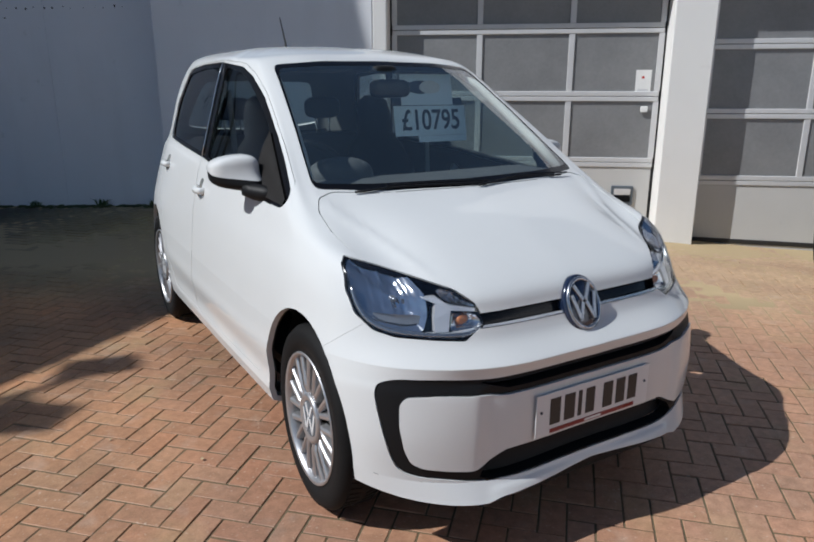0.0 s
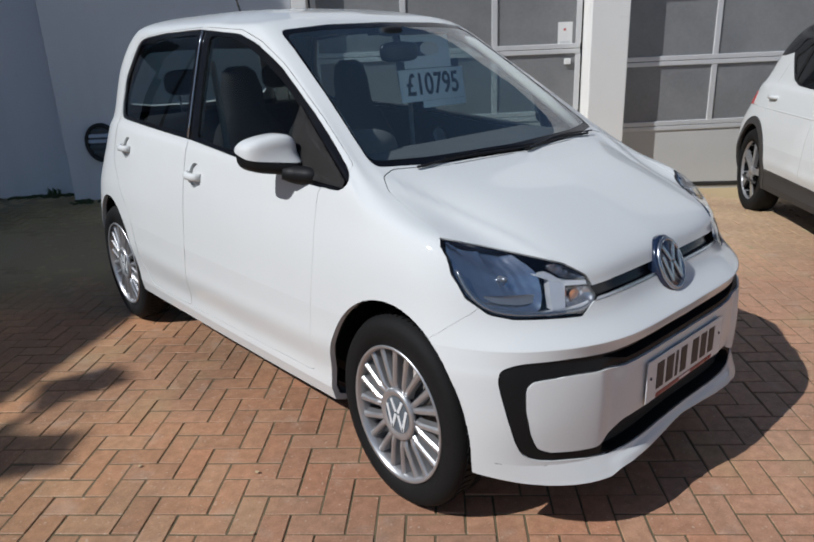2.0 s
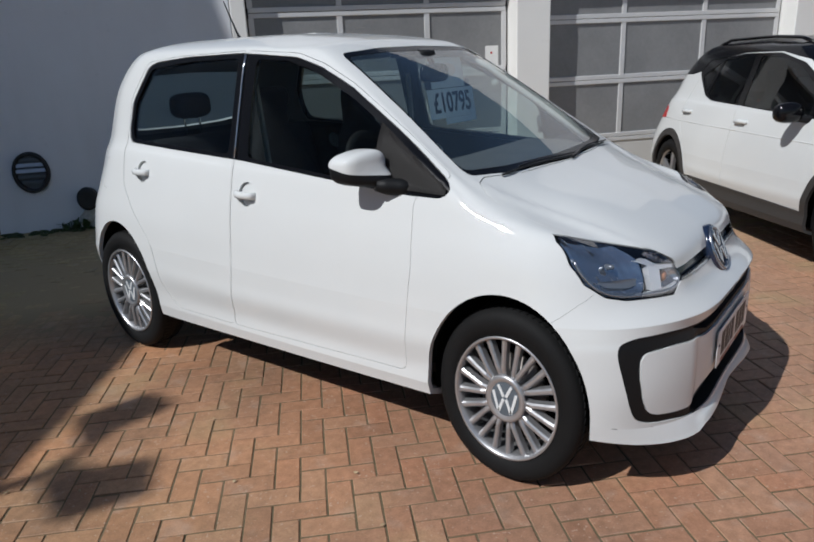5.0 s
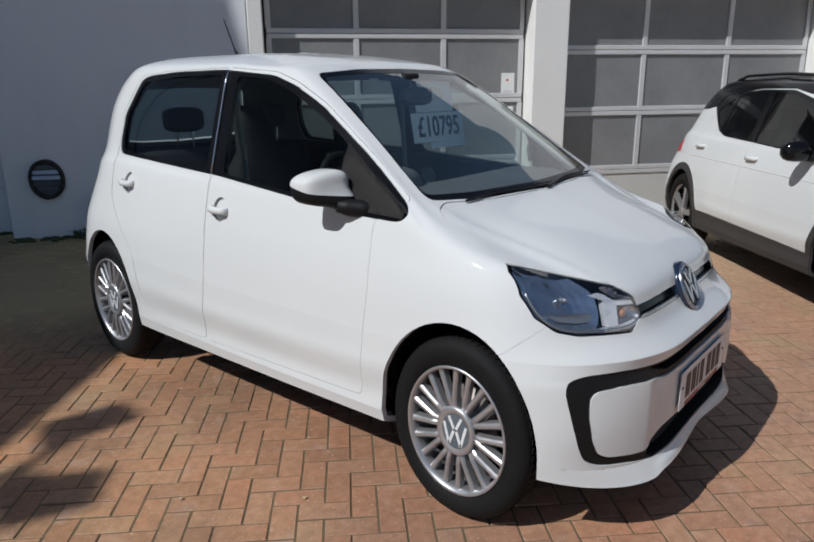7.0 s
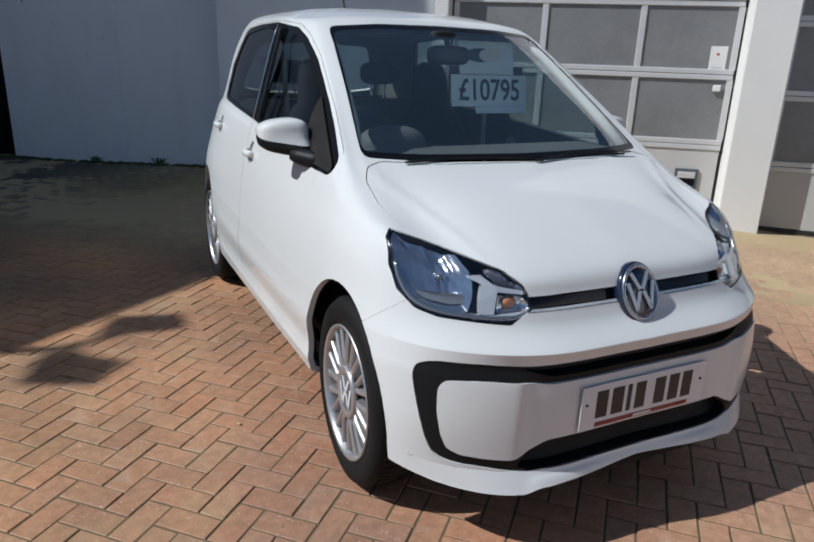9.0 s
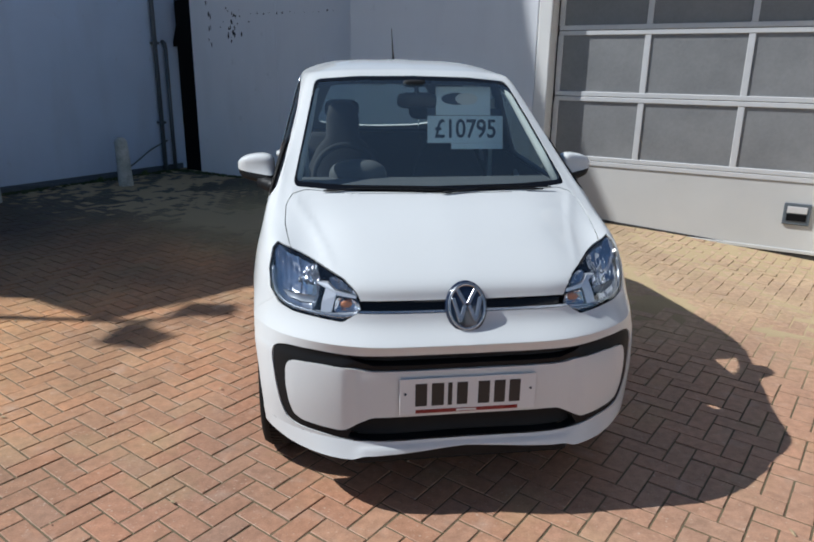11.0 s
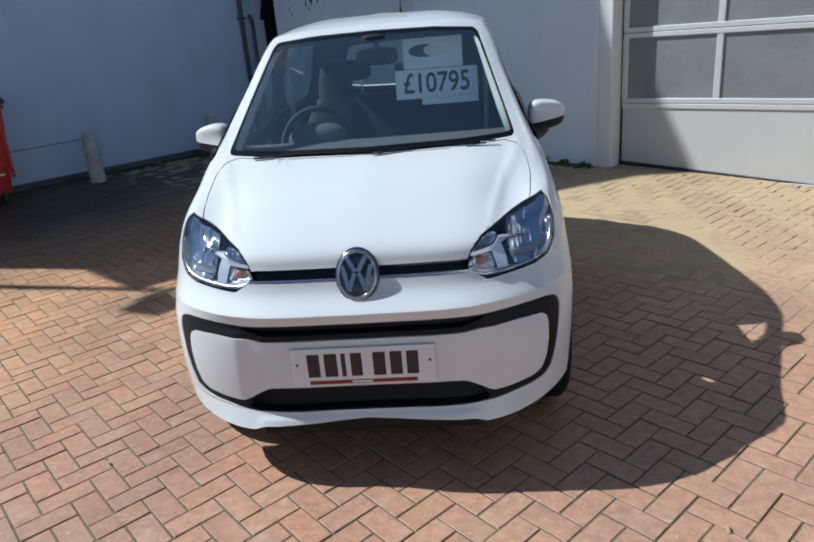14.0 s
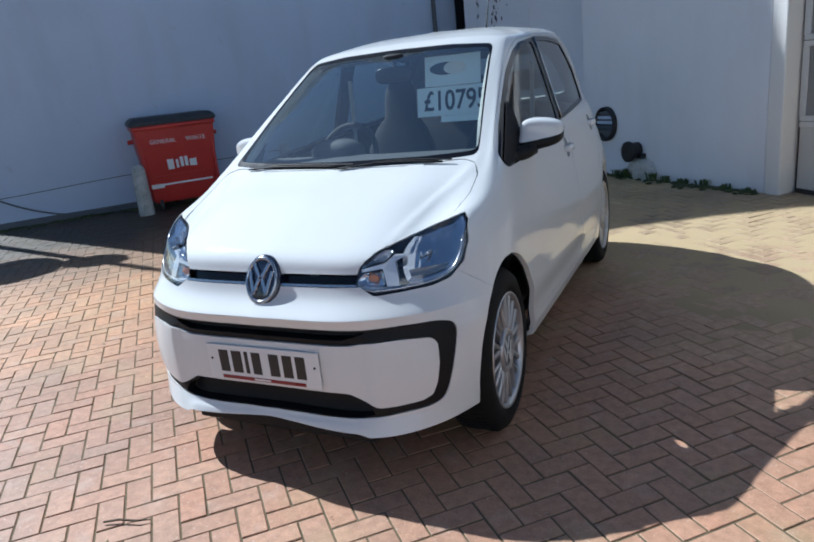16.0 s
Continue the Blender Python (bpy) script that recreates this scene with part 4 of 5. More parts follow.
    dish("day_lamp", [(.505, .864), (.475, .868), (.438, .852), (.402, .818), (.412, .817), (.484, .835)], (.45, .842), .012, .02, M_MIRROR, 420, 6)
    ind = dish("indicator", [(.478, .804), (.41, .799), (.391, .775), (.402, .755), (.49, .751)], (.44, .779), .016, .018, M_MIRROR, 260, 5)
    h = lamp_point(.445, .778, .030)
    part("indicator_bulb", blob_bm(h, (.023, .008, .016), 2.0, 14, 10), M_AMBER, ind, smooth=True)
    wedge = bmesh.new()
    rib([(.508, .850), (.530, .788), (.535, .752), (.497, .752), (.478, .812)], .008, .032, wedge)
    rib([(.478, .812), (.548, .848), (.508, .850), (.482, .828), (.404, .814), (.406, .804)], .0085, .03, wedge)
    rib([(.394, .764), (.408, .748), (.455, .735), (.555, .739), (.562, .750), (.49, .749), (.403, .757)], .007, .02, wedge)
    bmesh.ops.recalc_face_normals(wedge, faces=wedge.faces)
    part("lamp_bezel", wedge, M_REFLECTOR, car, "silver forked bezel inside the headlight")
    low_edge = spline([(.395, .766), (.408, .749), (.455, .737), (.55, .741), (.643, .752), (.690, .776), (.709, .818), (.711, .87)], 4)
    part("lamp_trim", tube_bm([lamp_point(x, z + .003, .012) for x, z in low_edge], .008, 8), M_SATIN, car, smooth=True)

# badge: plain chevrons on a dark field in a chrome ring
badge = part("badge", lathe_bm([(.0, -.015), (.058, -.015), (.0625, -.012), (.0725, -.012), (.0775, -.008), (.079, .0), (.079, .024)], "Y", 44, 1.25), M_EMBLEM, car, "round dark badge with chrome ring", smooth=True)
badge.matrix_basis = Matrix.Translation((0, -1.694, .775)) @ Matrix.Rotation(radians(-23), 4, "X")
part("badge_ring", lathe_bm([(.06, -.012), (.0625, -.019), (.068, -.020), (.0715, -.015), (.072, -.004)], "Y", 44, 1.25), M_SATIN, badge, smooth=True)
for sx in (-1, 1):
    for (x0, z0), (x1, z1) in (((.033, .06), (.006, .012)), ((.05, .03), (.029, -.052)), ((.029, -.052), (.008, .002))):
        d = Vector((x1 - x0, 0, z1 - z0))
        part("badge_chevron", box_bm((-.0074, -.004, -d.length / 2 - .003), (.0074, .002, d.length / 2 + .003), .0015), M_SATIN, badge).matrix_basis = (Matrix.Translation((sx * (x0 + x1) / 2, -.018, (z0 + z1) / 2)) @ Matrix.Rotation(sx * math.atan2(d.x, d.z), 4, "Y"))

# number plate: its characters are plain bars
plate = part("number_plate", box_bm((-.258, -1.789, .394), (.258, -1.785, .538), .0015), M_PLATE, car, "white number plate with dark bars and a red strip")
for x, w in ((-.178, .044), (-.116, .046), (-.07, .016), (-.024, .04), (.058, .044), (.118, .042), (.176, .042)):
    part("plate_bar", box_bm((x - w / 2, -1.7905, .427), (x + w / 2, -1.7888, .517)), M_INK, plate)
part("red_strip", box_bm((-.198, -1.7905, .398), (.19, -1.7888, .412)), M_STRIP, plate)
part("strip_label", box_bm((-.045, -1.791, .401), (.03, -1.7891, .409)), M_PLATE, plate)
for x in (-.237, .237):
    part("plate_screw", lathe_bm([(0, -.003), (.0045, -.003), (.005, 0)], "Y", 12), M_BLUEINK, plate).location = (x, -1.789, .478)

# air dam, made larger to blacken the shade under the lip
part("chin_flap", box_bm((-.425, -1.735, .162), (.425, -1.60, .234), .012), M_BLACK, car, "black air dam under the bumper lip, enlarged for the shade there")
part("roof_cap", box_bm((-.055, .28, 1.671), (.055, .84, 1.6776), .0005), M_PAINT, car)
# wipers, cowl, aerial
for pts in (((-.50, -.985, 1.128), (-.30, -1.02, 1.135), (.05, -1.035, 1.128)), ((.02, -1.06, 1.122), (.26, -1.045, 1.135), (.50, -1.01, 1.127))):
    arm = []
    for k in range(9):
        p = spline(pts, 4)[k]
        h, n = on_skin((p[0], -3, p[2] - .034), (0, 1, 0))
        arm.append(h + n * .007)
    w = part("wiper", tube_bm(arm, .0045, 8), M_BLACK, car, smooth=True)
    part("wiper_blade", tube_bm([a + Vector((.04, .007, .007)) for a in arm[2:]], .0035, 6), M_BLACK, w)
aerial = part("aerial", tube_bm([(.06, 1.0, 1.675), (.06, 1.03, 1.72), (.06, 1.12, 1.90)], [.012, .006, .003], 8), M_BLACK, car, smooth=True)

# cabin
floor_bm = box_bm((-.66, -1.0, .30), (.66, 1.5, .34))
part("cabin_floor", floor_bm, M_DARK, car)
dash = slab_bm([[(x, y + .05 * abs(x), z) for y, z in ((-.98, 1.06), (-.80, 1.085), (-.58, 1.085), (-.48, 1.05), (-.45, .95), (-.5, .8), (-.62, .6), (-.95, .6))] for x in np.linspace(-.68, .68, 17)])
part("dashboard", dash, M_DASH, car, smooth=False)
part("instrument_hood", blob_bm((-.31, -.52, 1.085), (.15, .10, .085), 2.4), M_DASH, car, smooth=True)
wheel_ring = bmesh.new()
major, minor = .178, .016
ring = [[wheel_ring.verts.new(((major + minor * math.cos(b)) * math.cos(a), (major + minor * math.cos(b)) * math.sin(a) * 1.1, minor * math.sin(b))) for b in (2 * math.pi * j / 10 for j in range(10))] for a in (2 * math.pi * k / 40 for k in range(40))]
for k in range(40):
    for j in range(10):
        wheel_ring.faces.new((ring[k][j], ring[(k + 1) % 40][j], ring[(k + 1) % 40][(j + 1) % 10], ring[k][(j + 1) % 10]))
sw = part("steering_wheel", wheel_ring, M_DARK, car, smooth=True)
sw.matrix_basis = Matrix.Translation((-.36, -.34, 1.04)) @ Matrix.Rotation(radians(62), 4, "X")
hub = blob_bm((0, 0, -.01), (.07, .06, .03), 2.5)
part("steering_hub", hub, M_DARK, sw, smooth=True)
for a in (0, 180, 270):
    part("steering_spoke", box_bm((.05, -.018, -.012), (.175, .018, .006), .004), M_DARK, sw).matrix_basis = Matrix.Rotation(radians(a), 4, "Z")


def seat(x, y, w, top, name="front_seat"):
    s = part(name, slab_bm([oval(x, y - .12, w * .94, .25, .40), oval(x, y - .12, w, .26, .47), oval(x, y - .11, w * .96, .25, .56), oval(x, y - .11, w * .8, .2, .575)]), M_CLOTH, car, "dark cloth seat", smooth=True)
    rows = []
    for z, hw, hy, off in ((.52, .9, .075, .12), (.75, 1.0, .085, .16), (1.0, .98, .08, .21), (1.13, .72, .07, .235), (1.2, .46, .06, .25), (1.32, .44, .055, .265), (top - .03, .36, .05, .275), (top, .2, .03, .28)):
        rows.append(oval(x, y + off, w * hw, hy, z))
    part("backrest", slab_bm(rows), M_CLOTH, s, smooth=True)
    return s


seat(-.34, .12, .235, 1.42)
seat(.34, .12, .235, 1.42)
bench = part("rear_bench", slab_bm([oval(0, .72, .62, .24, .42), oval(0, .72, .63, .25, .55), oval(0, .73, .6, .23, .6)]), M_CLOTH, car, "dark cloth rear bench", smooth=True)
part("bench_back", slab_bm([oval(0, .93, .62, .07, .55), oval(0, 1.0, .63, .07, .85), oval(0, 1.05, .60, .06, 1.14), oval(0, 1.06, .56, .04, 1.17)]), M_CLOTH, bench, smooth=True)
for x in (-.31, .31):
    hr = part("headrest", blob_bm((x, 1.06, 1.335), (.125, .045, .07), 3.4), M_CLOTH, bench, smooth=True)
    for d in (-.05, .05):
        part("headrest_post", tube_bm([(x + d, 1.06, 1.14), (x + d, 1.06, 1.29)], .006, 8), M_CHROME, hr)
part("parcel_shelf", box_bm((-.56, 1.12, 1.10), (.56, 1.55, 1.12), .005), M_DARK, car)
part("seat_belt", tube_bm([(-.58, .18, 1.45), (-.575, .16, 1.2), (-.57, .14, .9)], .014, 6), M_CREAM, car)
part("seat_belt", tube_bm([(.58, .18, 1.45), (.575, .16, 1.2), (.57, .14, .9)], .014, 6), M_CREAM, car)
rv = part("rear_view_mirror", blob_bm((.01, -.40, 1.46), (.105, .022, .042), 3.6), M_GLOSSBLACK, car, smooth=True)
part("mirror_stem", tube_bm([(.01, -.40, 1.48), (.01, -.36, 1.55)], .012, 8), M_DARK, rv)
part("screen_sensor", blob_bm((.0, -.36, 1.545), (.06, .03, .02), 3), M_DARK, car, smooth=True)
for x in (-.3, .28):
    part("sun_visor", box_bm((x - .17, -.24, 1.535), (x + .17, -.06, 1.55), .006), M_HEADLINING, car)

for sx in (-1, 1):
    post_line = [(.603, -.95, 1.10), (.572, -.80, 1.22), (.537, -.60, 1.36), (.508, -.42, 1.48), (.49, -.30, 1.535)]
    part("pillar_trim", tube_bm([(sx * (x + .022), y + .03, z - .004) for x, y, z in post_line], [.022, .024, .024, .022, .02], 10), M_CREAM, car, "pale grey inner pillar trim", smooth=True)

# the price board behind the screen
board = thing("price_board", "pale blue price card with dark figures hanging behind the windscreen", "sign", Matrix.Translation((.298, -.31, 1.303)) @ Matrix.Rotation(radians(-10), 4, "X"))
part("price_card", box_bm((-.212, -.002, -.072), (.212, .002, .075), .001), M_CARD, board)
part("header_card", box_bm((-.165, -.002, .078), (.14, .002, .23), .001), M_CARD, board, "pale blue header with an oval emblem")
part("footer_card", box_bm((-.08, -.001, -.105), (.212, .002, -.073), .001), M_CARD, board)
words("price_figures", "£10795", .125, Matrix.Translation((0, -.0035, 0)) @ FACING @ Matrix.Diagonal((.93, 1.12, 1, 1)), M_BLUEINK, board, bold=.014)
for x, rx, m in ((-.05, .085, M_BLUEINK), (.005, .062, M_WHITECARD)):
    o = part("oval_emblem", slab_bm([oval(x, .165, rx, .032, 0, 28, 2), oval(x, .165, rx, .032, .002, 28, 2)]), m, board)
    for v in o.data.vertices:
        v.co = (v.co.x, -.003 - v.co.z - (.002 if x > 0 else 0), v.co.y)
part("back_board", box_bm((-.21, .004, -.03), (.20, .007, .115), .001), M_BLUEINK, board)

# ---- walls and garage doors (in the yard's own axes) ----
def prism(name, outline, x0, x1, material, label):
    """A wall whose elevation is a polygon in (y, z)."""
    bm = slab_bm([[(x0, y, z) for y, z in outline], [(x1, y, z) for y, z in outline]])
    ob = link_mesh(name, bm, material)
    ob.matrix_world = BUILD
    return tagged(ob, label, "wall", kind="structure")


prism("wall_left", [(-3.2, -.2), (6.5, -.2), (6.5, 5.6), (2.1, 10.7), (.62, 10.3), (.43, 9.2), (.33, 8.8), (.05, 8.42), (-.10, 7.98), (-1.12, 7.14), (-2.5, 6.40), (-3.25, 6.12), (-3.62, 5.98), (-3.62, 5.86), (-3.2, 5.0)], -7.25, -6.9, M_WALL_SHADED, "tall grey-white gable wall, the blue of its shade put into the paint")
wall("wall_back", (-6.30, 4.15, -.3), (-4.60, 4.5, 2.635), M_WALL, "old white painted yard wall with dark stains")
wall("wall_back", (-4.60, 4.15, -.3), (-3.05, 4.5, 2.70), M_WALL, "old white painted yard wall with dark stains")
wall("wall_back", (-3.05, 3.76, -.3), (-.601, 4.5, 2.66), M_WALL, "white painted yard wall flush with the garage corner")
wall("wall_garage", (-.60, 3.70, 2.55), (6.6, 4.6, 4.6), M_WALL, "white painted wall above the garage doors")
wall("column", (-.60, 3.758, -.3), (-.45, 4.6, 2.549), M_COLUMN, "white painted column beside the garage door")
wall("column", (2.40, 3.70, -.4), (2.80, 4.6, 2.549), M_COLUMN, "white painted column between two garage doors, marked with chalk")
wall("column", (6.02, 3.70, -.4), (6.6, 4.6, 2.549), M_COLUMN, "white painted column beyond the second garage door")
# passage end and sheet are near-black: the gap's shade put into colour
wall("wall_passage", (-6.9, 6.3, -.2), (-5.6, 6.5, 4.0), M_ROOMDARK, "end wall of the passage behind the yard wall, blackened for its shade")
wall("wall_gate", (-6.74, 4.24, -.2), (-6.31, 4.30, 2.62), M_ROOMDARK, "near-black sheet standing for the shade in the narrow passage")
wall("trim", (-4.60, 4.10, 2.70), (-3.05, 4.52, 2.745), M_PIPE, "dark capping on the yard wall")
wall("baseboard", (-6.899, -3.3, -.02), (-6.875, 4.3, .085), M_PIPE, "dark painted skirting along the shaded wall")


# added wall out of view; it bounces sun into the car's shaded front
wall("wall_opposite", (11.0, -11.0, -.3), (11.4, -2.2, 5.0), M_WALL, "unseen pale wall added to bounce sunlight onto the car")


def garage_door(name, x0, x1, mull, rails, bottom, top, y, label):
    """A sectional door: framed dusty panes over a solid bottom panel, in a black seal."""
    d = thing(name, label, "garage door", BUILD, kind="structure")
    part("seal", box_bm((x0, y + .03, bottom), (x1, y + .06, top)), M_JAMB, d)
    part("bottom_panel", box_bm((x0 + .035, y, bottom + .045), (x1 - .035, y + .04, rails[0] - .05), .004), M_DOORPANEL, d)
    seal = box_bm((x0 + .03, y - .01, -.01), (x1 - .03, y + .03, .04), .006)
    for v in seal.verts:
        v.co.z += slope(BUILD @ v.co)
    part("bottom_seal", seal, M_JAMB, d)
    part("sill_bar", box_bm((x0 + .03, y - .018, bottom + .05), (x1 - .03, y - .001, bottom + .085), .004), M_DOORPANEL, d)
    xs = [x0 + .05, *mull, x1 - .05]
    for r in rails:
        part("rail", box_bm((x0 + .03, y - .012, r - .05), (x1 - .03, y + .035, r - .004), .004), M_DOORFRAME, d)
        part("rail", box_bm((x0 + .03, y - .012, r + .002), (x1 - .03, y + .035, r + .05), .004), M_DOORFRAME, d)
    for a, b in zip(rails, rails[1:] + [top]):
        for i, x in enumerate(xs):
            w = .03 if 0 < i < len(xs) - 1 else .028
            part("mullion", box_bm((x - w, y - .008, a + .048), (x + w, y + .03, b - .048 if b < top else b), .004), M_DOORFRAME, d)
        for u, v in zip(xs, xs[1:]):
            part("pane", box_bm((u + .02, y + .008, a + .04), (v - .02, y + .014, b - .04 if b < top else b)), M_DOORGLASS, d)
    return d


door_1 = garage_door("door_1", -.45, 2.40, [.51, 1.46], [.69, 1.375, 2.05], -.10, 2.80, 3.95, "sectional garage door with dusty grey panes")
door_2 = garage_door("door_2", 2.80, 6.02, [3.85, 4.93], [.52, 1.205, 1.885, 2.5], -.34, 2.80, 3.95, "sectional garage door with dusty grey panes half in shade")
slot = part("letter_slot", box_bm((1.97, 3.925, .23), (2.20, 3.952, .44), .006), M_PIPE, door_1, "dark metal draught slot")
# the opening is a flat black block, its shade put into the colour
part("slot_mouth", box_bm((2.0, 3.919, .27), (2.17, 3.926, .335)), M_ROOMDARK, slot)
part("slot_flap", box_bm((2.0, 3.917, .345), (2.17, 3.926, .41), .003), M_DOORFRAME, slot)
part("notice", box_bm((2.13, 3.955, 1.40), (2.285, 3.9575, 1.64)), M_WHITECARD, door_1, "white paper notice with a faded red emblem")
part("notice_emblem", box_bm((2.19, 3.953, 1.555), (2.215, 3.9548, 1.575)), M_BIN, door_1)
part("notice_bar", box_bm((2.155, 3.953, 1.43), (2.26, 3.9548, 1.45)), M_DOORFRAME, door_1)
part("door_sensor", box_bm((2.20, 3.925, 1.215), (2.27, 3.945, 1.275), .004), M_WHITECARD, door_1, "small white sensor")

# pipes in the corner, dark lean-to behind the yard wall
pipe = thing("drain_pipe", "dark grey drain pipe fixed down the shaded wall", "pipe", BUILD)
part("pipe_run", tube_bm([(-6.84, 3.9, 6), (-6.84, 3.9, 0)], .035, 12), M_PIPE, pipe, smooth=True)
for z in (.75, 1.95, 3.1):
    part("pipe_clip", box_bm((-6.9, 3.85, z), (-6.79, 3.95, z + .04), .004), M_PIPE, pipe)
pipe2 = thing("waste_pipe", "dark waste pipe beside the drain pipe", "pipe", BUILD)
part("pipe_run", tube_bm([(-6.82, 4.08, 1.9), (-6.82, 4.08, 0)], .03, 12), M_PIPE, pipe2, smooth=True)
part("pipe_elbow", tube_bm([(-6.82, 4.08, 1.9), (-6.84, 4.08, 1.97), (-6.89, 4.08, 2.0)], .032, 12), M_PIPE, pipe2, smooth=True)
canopy = thing("lean_to_roof", "dark lean-to canopy above the narrow passage", "canopy", BUILD)
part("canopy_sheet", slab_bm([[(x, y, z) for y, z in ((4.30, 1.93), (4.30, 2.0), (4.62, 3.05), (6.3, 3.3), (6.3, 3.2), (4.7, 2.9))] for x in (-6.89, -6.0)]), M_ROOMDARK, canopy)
part("canopy_bracket", tube_bm([(-6.88, 4.5, 1.5), (-6.5, 4.4, 1.95)], .02, 8), M_ROOMDARK, canopy)
fence = thing("boundary_fence", "dark upright corrugated fence showing above the yard wall", "fence", BUILD)
for k in range(19):
    x = -6.88 + .105 * k
    if k in (9, 15):
        continue
    part("fence_board", box_bm((x, 4.60 + .018 * (k % 2), 2.2), (x + .098, 4.625 + .018 * (k % 2), 3.5 + .02 * (k % 3)), .003), M_PIPE, fence)
part("fence_rail", box_bm((-6.88, 4.645, 2.3), (-4.9, 4.69, 2.38), .004), M_PIPE, fence)
part("fence_rail", box_bm((-6.88, 4.645, 3.2), (-4.9, 4.69, 3.28), .004), M_PIPE, fence)
cable = thing("cable", "thin dark cable sagging along the foot of the wall", "cable", BUILD)
part("cable_run", tube_bm(spline([(-6.86, 4.0, .48), (-6.8, 3.6, .36), (-6.7, 3.0, .12), (-6.72, 2.2, .045), (-6.78, 1.2, .09), (-6.8, .2, .06)], 6), .012, 6), M_PIPE, cable, smooth=True)
cable2 = thing("cable", "thin dark cable sagging along the foot of the wall", "cable", BUILD)
part("cable_run", tube_bm(spline([(-6.86, -3.2, .55), (-6.8, -2.6, .22), (-6.7, -2.0, .06), (-6.72, -1.2, .03)], 6), .012, 6), M_PIPE, cable2, smooth=True)
crack = thing("wall_crack", "long hairline ledge across the shaded wall", "crack", BUILD)
part("crack_line", tube_bm(spline([(-6.9, -3.2, .40), (-6.9, -2.4, .43), (-6.9, -1.6, .47), (-6.9, -.4, .5), (-6.9, 1.0, .52)], 5), .006, 5), M_PIPE, crack)

# round vent, flue and weeds on the yard wall
vent = thing("round_vent", "round dark-rimmed wall vent with flat slats", "vent", BUILD @ Matrix.Translation((-2.65, 3.76, .65)))
part("vent_rim", lathe_bm([(.135, .0), (.135, -.05), (.152, -.058), (.165, -.05), (.165, .0)], "Y", 36, 1.2), M_JAMB, vent, smooth=True)
part("vent_back", lathe_bm([(.0, -.004), (.136, -.004)], "Y", 36, 1.2), M_PIPE, vent)
for k in range(5):
    z = -.11 + .055 * k
    hw = math.sqrt(max(.132 ** 2 - (z / 1.2) ** 2, .001))
    part("vent_slat", box_bm((-hw, -.04, z), (hw, -.012, z + .035), .003), M_WALL_SHADED if k in (2, 3) else M_PIPE, vent)
flue = thing("boiler_flue", "black round flue stub low on the yard wall", "flue", BUILD @ Matrix.Translation((-2.17, 3.76, .368)))
part("flue_pipe", lathe_bm([(.075, .0), (.075, -.12), (.095, -.125), (.095, -.16), (.07, -.165), (.0, -.15)], "Y", 28, 1.2), M_JAMB, flue, smooth=True)
part("flue_bracket", box_bm((.05, -.06, -.08), (.13, 0, -.03), .008), M_JAMB, flue)
rubble = thing("broken_render", "lump of broken grey render at the wall foot", "rubble", BUILD @ Matrix.Translation((-2.08, 3.73, .055)))
bm = blob_bm((0, 0, .09), (.22, .07, .13), 2.2, 18, 12)
for v in bm.verts:
    v.co += Vector((noise.noise(v.co * 9), noise.noise(v.co * 9 + Vector((5, 0, 0))), noise.noise(v.co * 9 + Vector((0, 7, 0))))) * .04
part("render_lump", bm, M_CONCRETE, rubble)


def weed(x, y, h, n, seed):
    """A tuft of narrow leaves."""
    rnd = random.Random(seed)
    bm = bmesh.new()
    for _ in range(n):
        a, lean, l = rnd.uniform(0, 6.28), rnd.uniform(.2, 1.0), h * rnd.uniform(.5, 1.1)
        w = rnd.uniform(.006, .016)
        d, s = Vector((math.cos(a), math.sin(a), 0)), Vector((-math.sin(a), math.cos(a), 0))
        b = Vector((rnd.uniform(-.06, .06), rnd.uniform(-.03, .03), 0))
        p = [b, b + d * lean * l * .35 + Vector((0, 0, l * .6)), b + d * lean * l * .9 + Vector((0, 0, l * .75))]
        q = [bm.verts.new(v) for v in (p[0] - s * w * .5, p[0] + s * w * .5, p[1] + s * w, p[1] - s * w, p[2])]
        bm.faces.new((q[0], q[1], q[2], q[3]))
        bm.faces.new((q[3], q[2], q[4]))
    t = thing("weed", "small green weed growing at the foot of the wall", "weed", BUILD @ Matrix.Translation((x, y, slope(BUILD @ Vector((x, y, 0))))), "weeds along the wall")
    part("leaves", bm, M_LEAF, t)


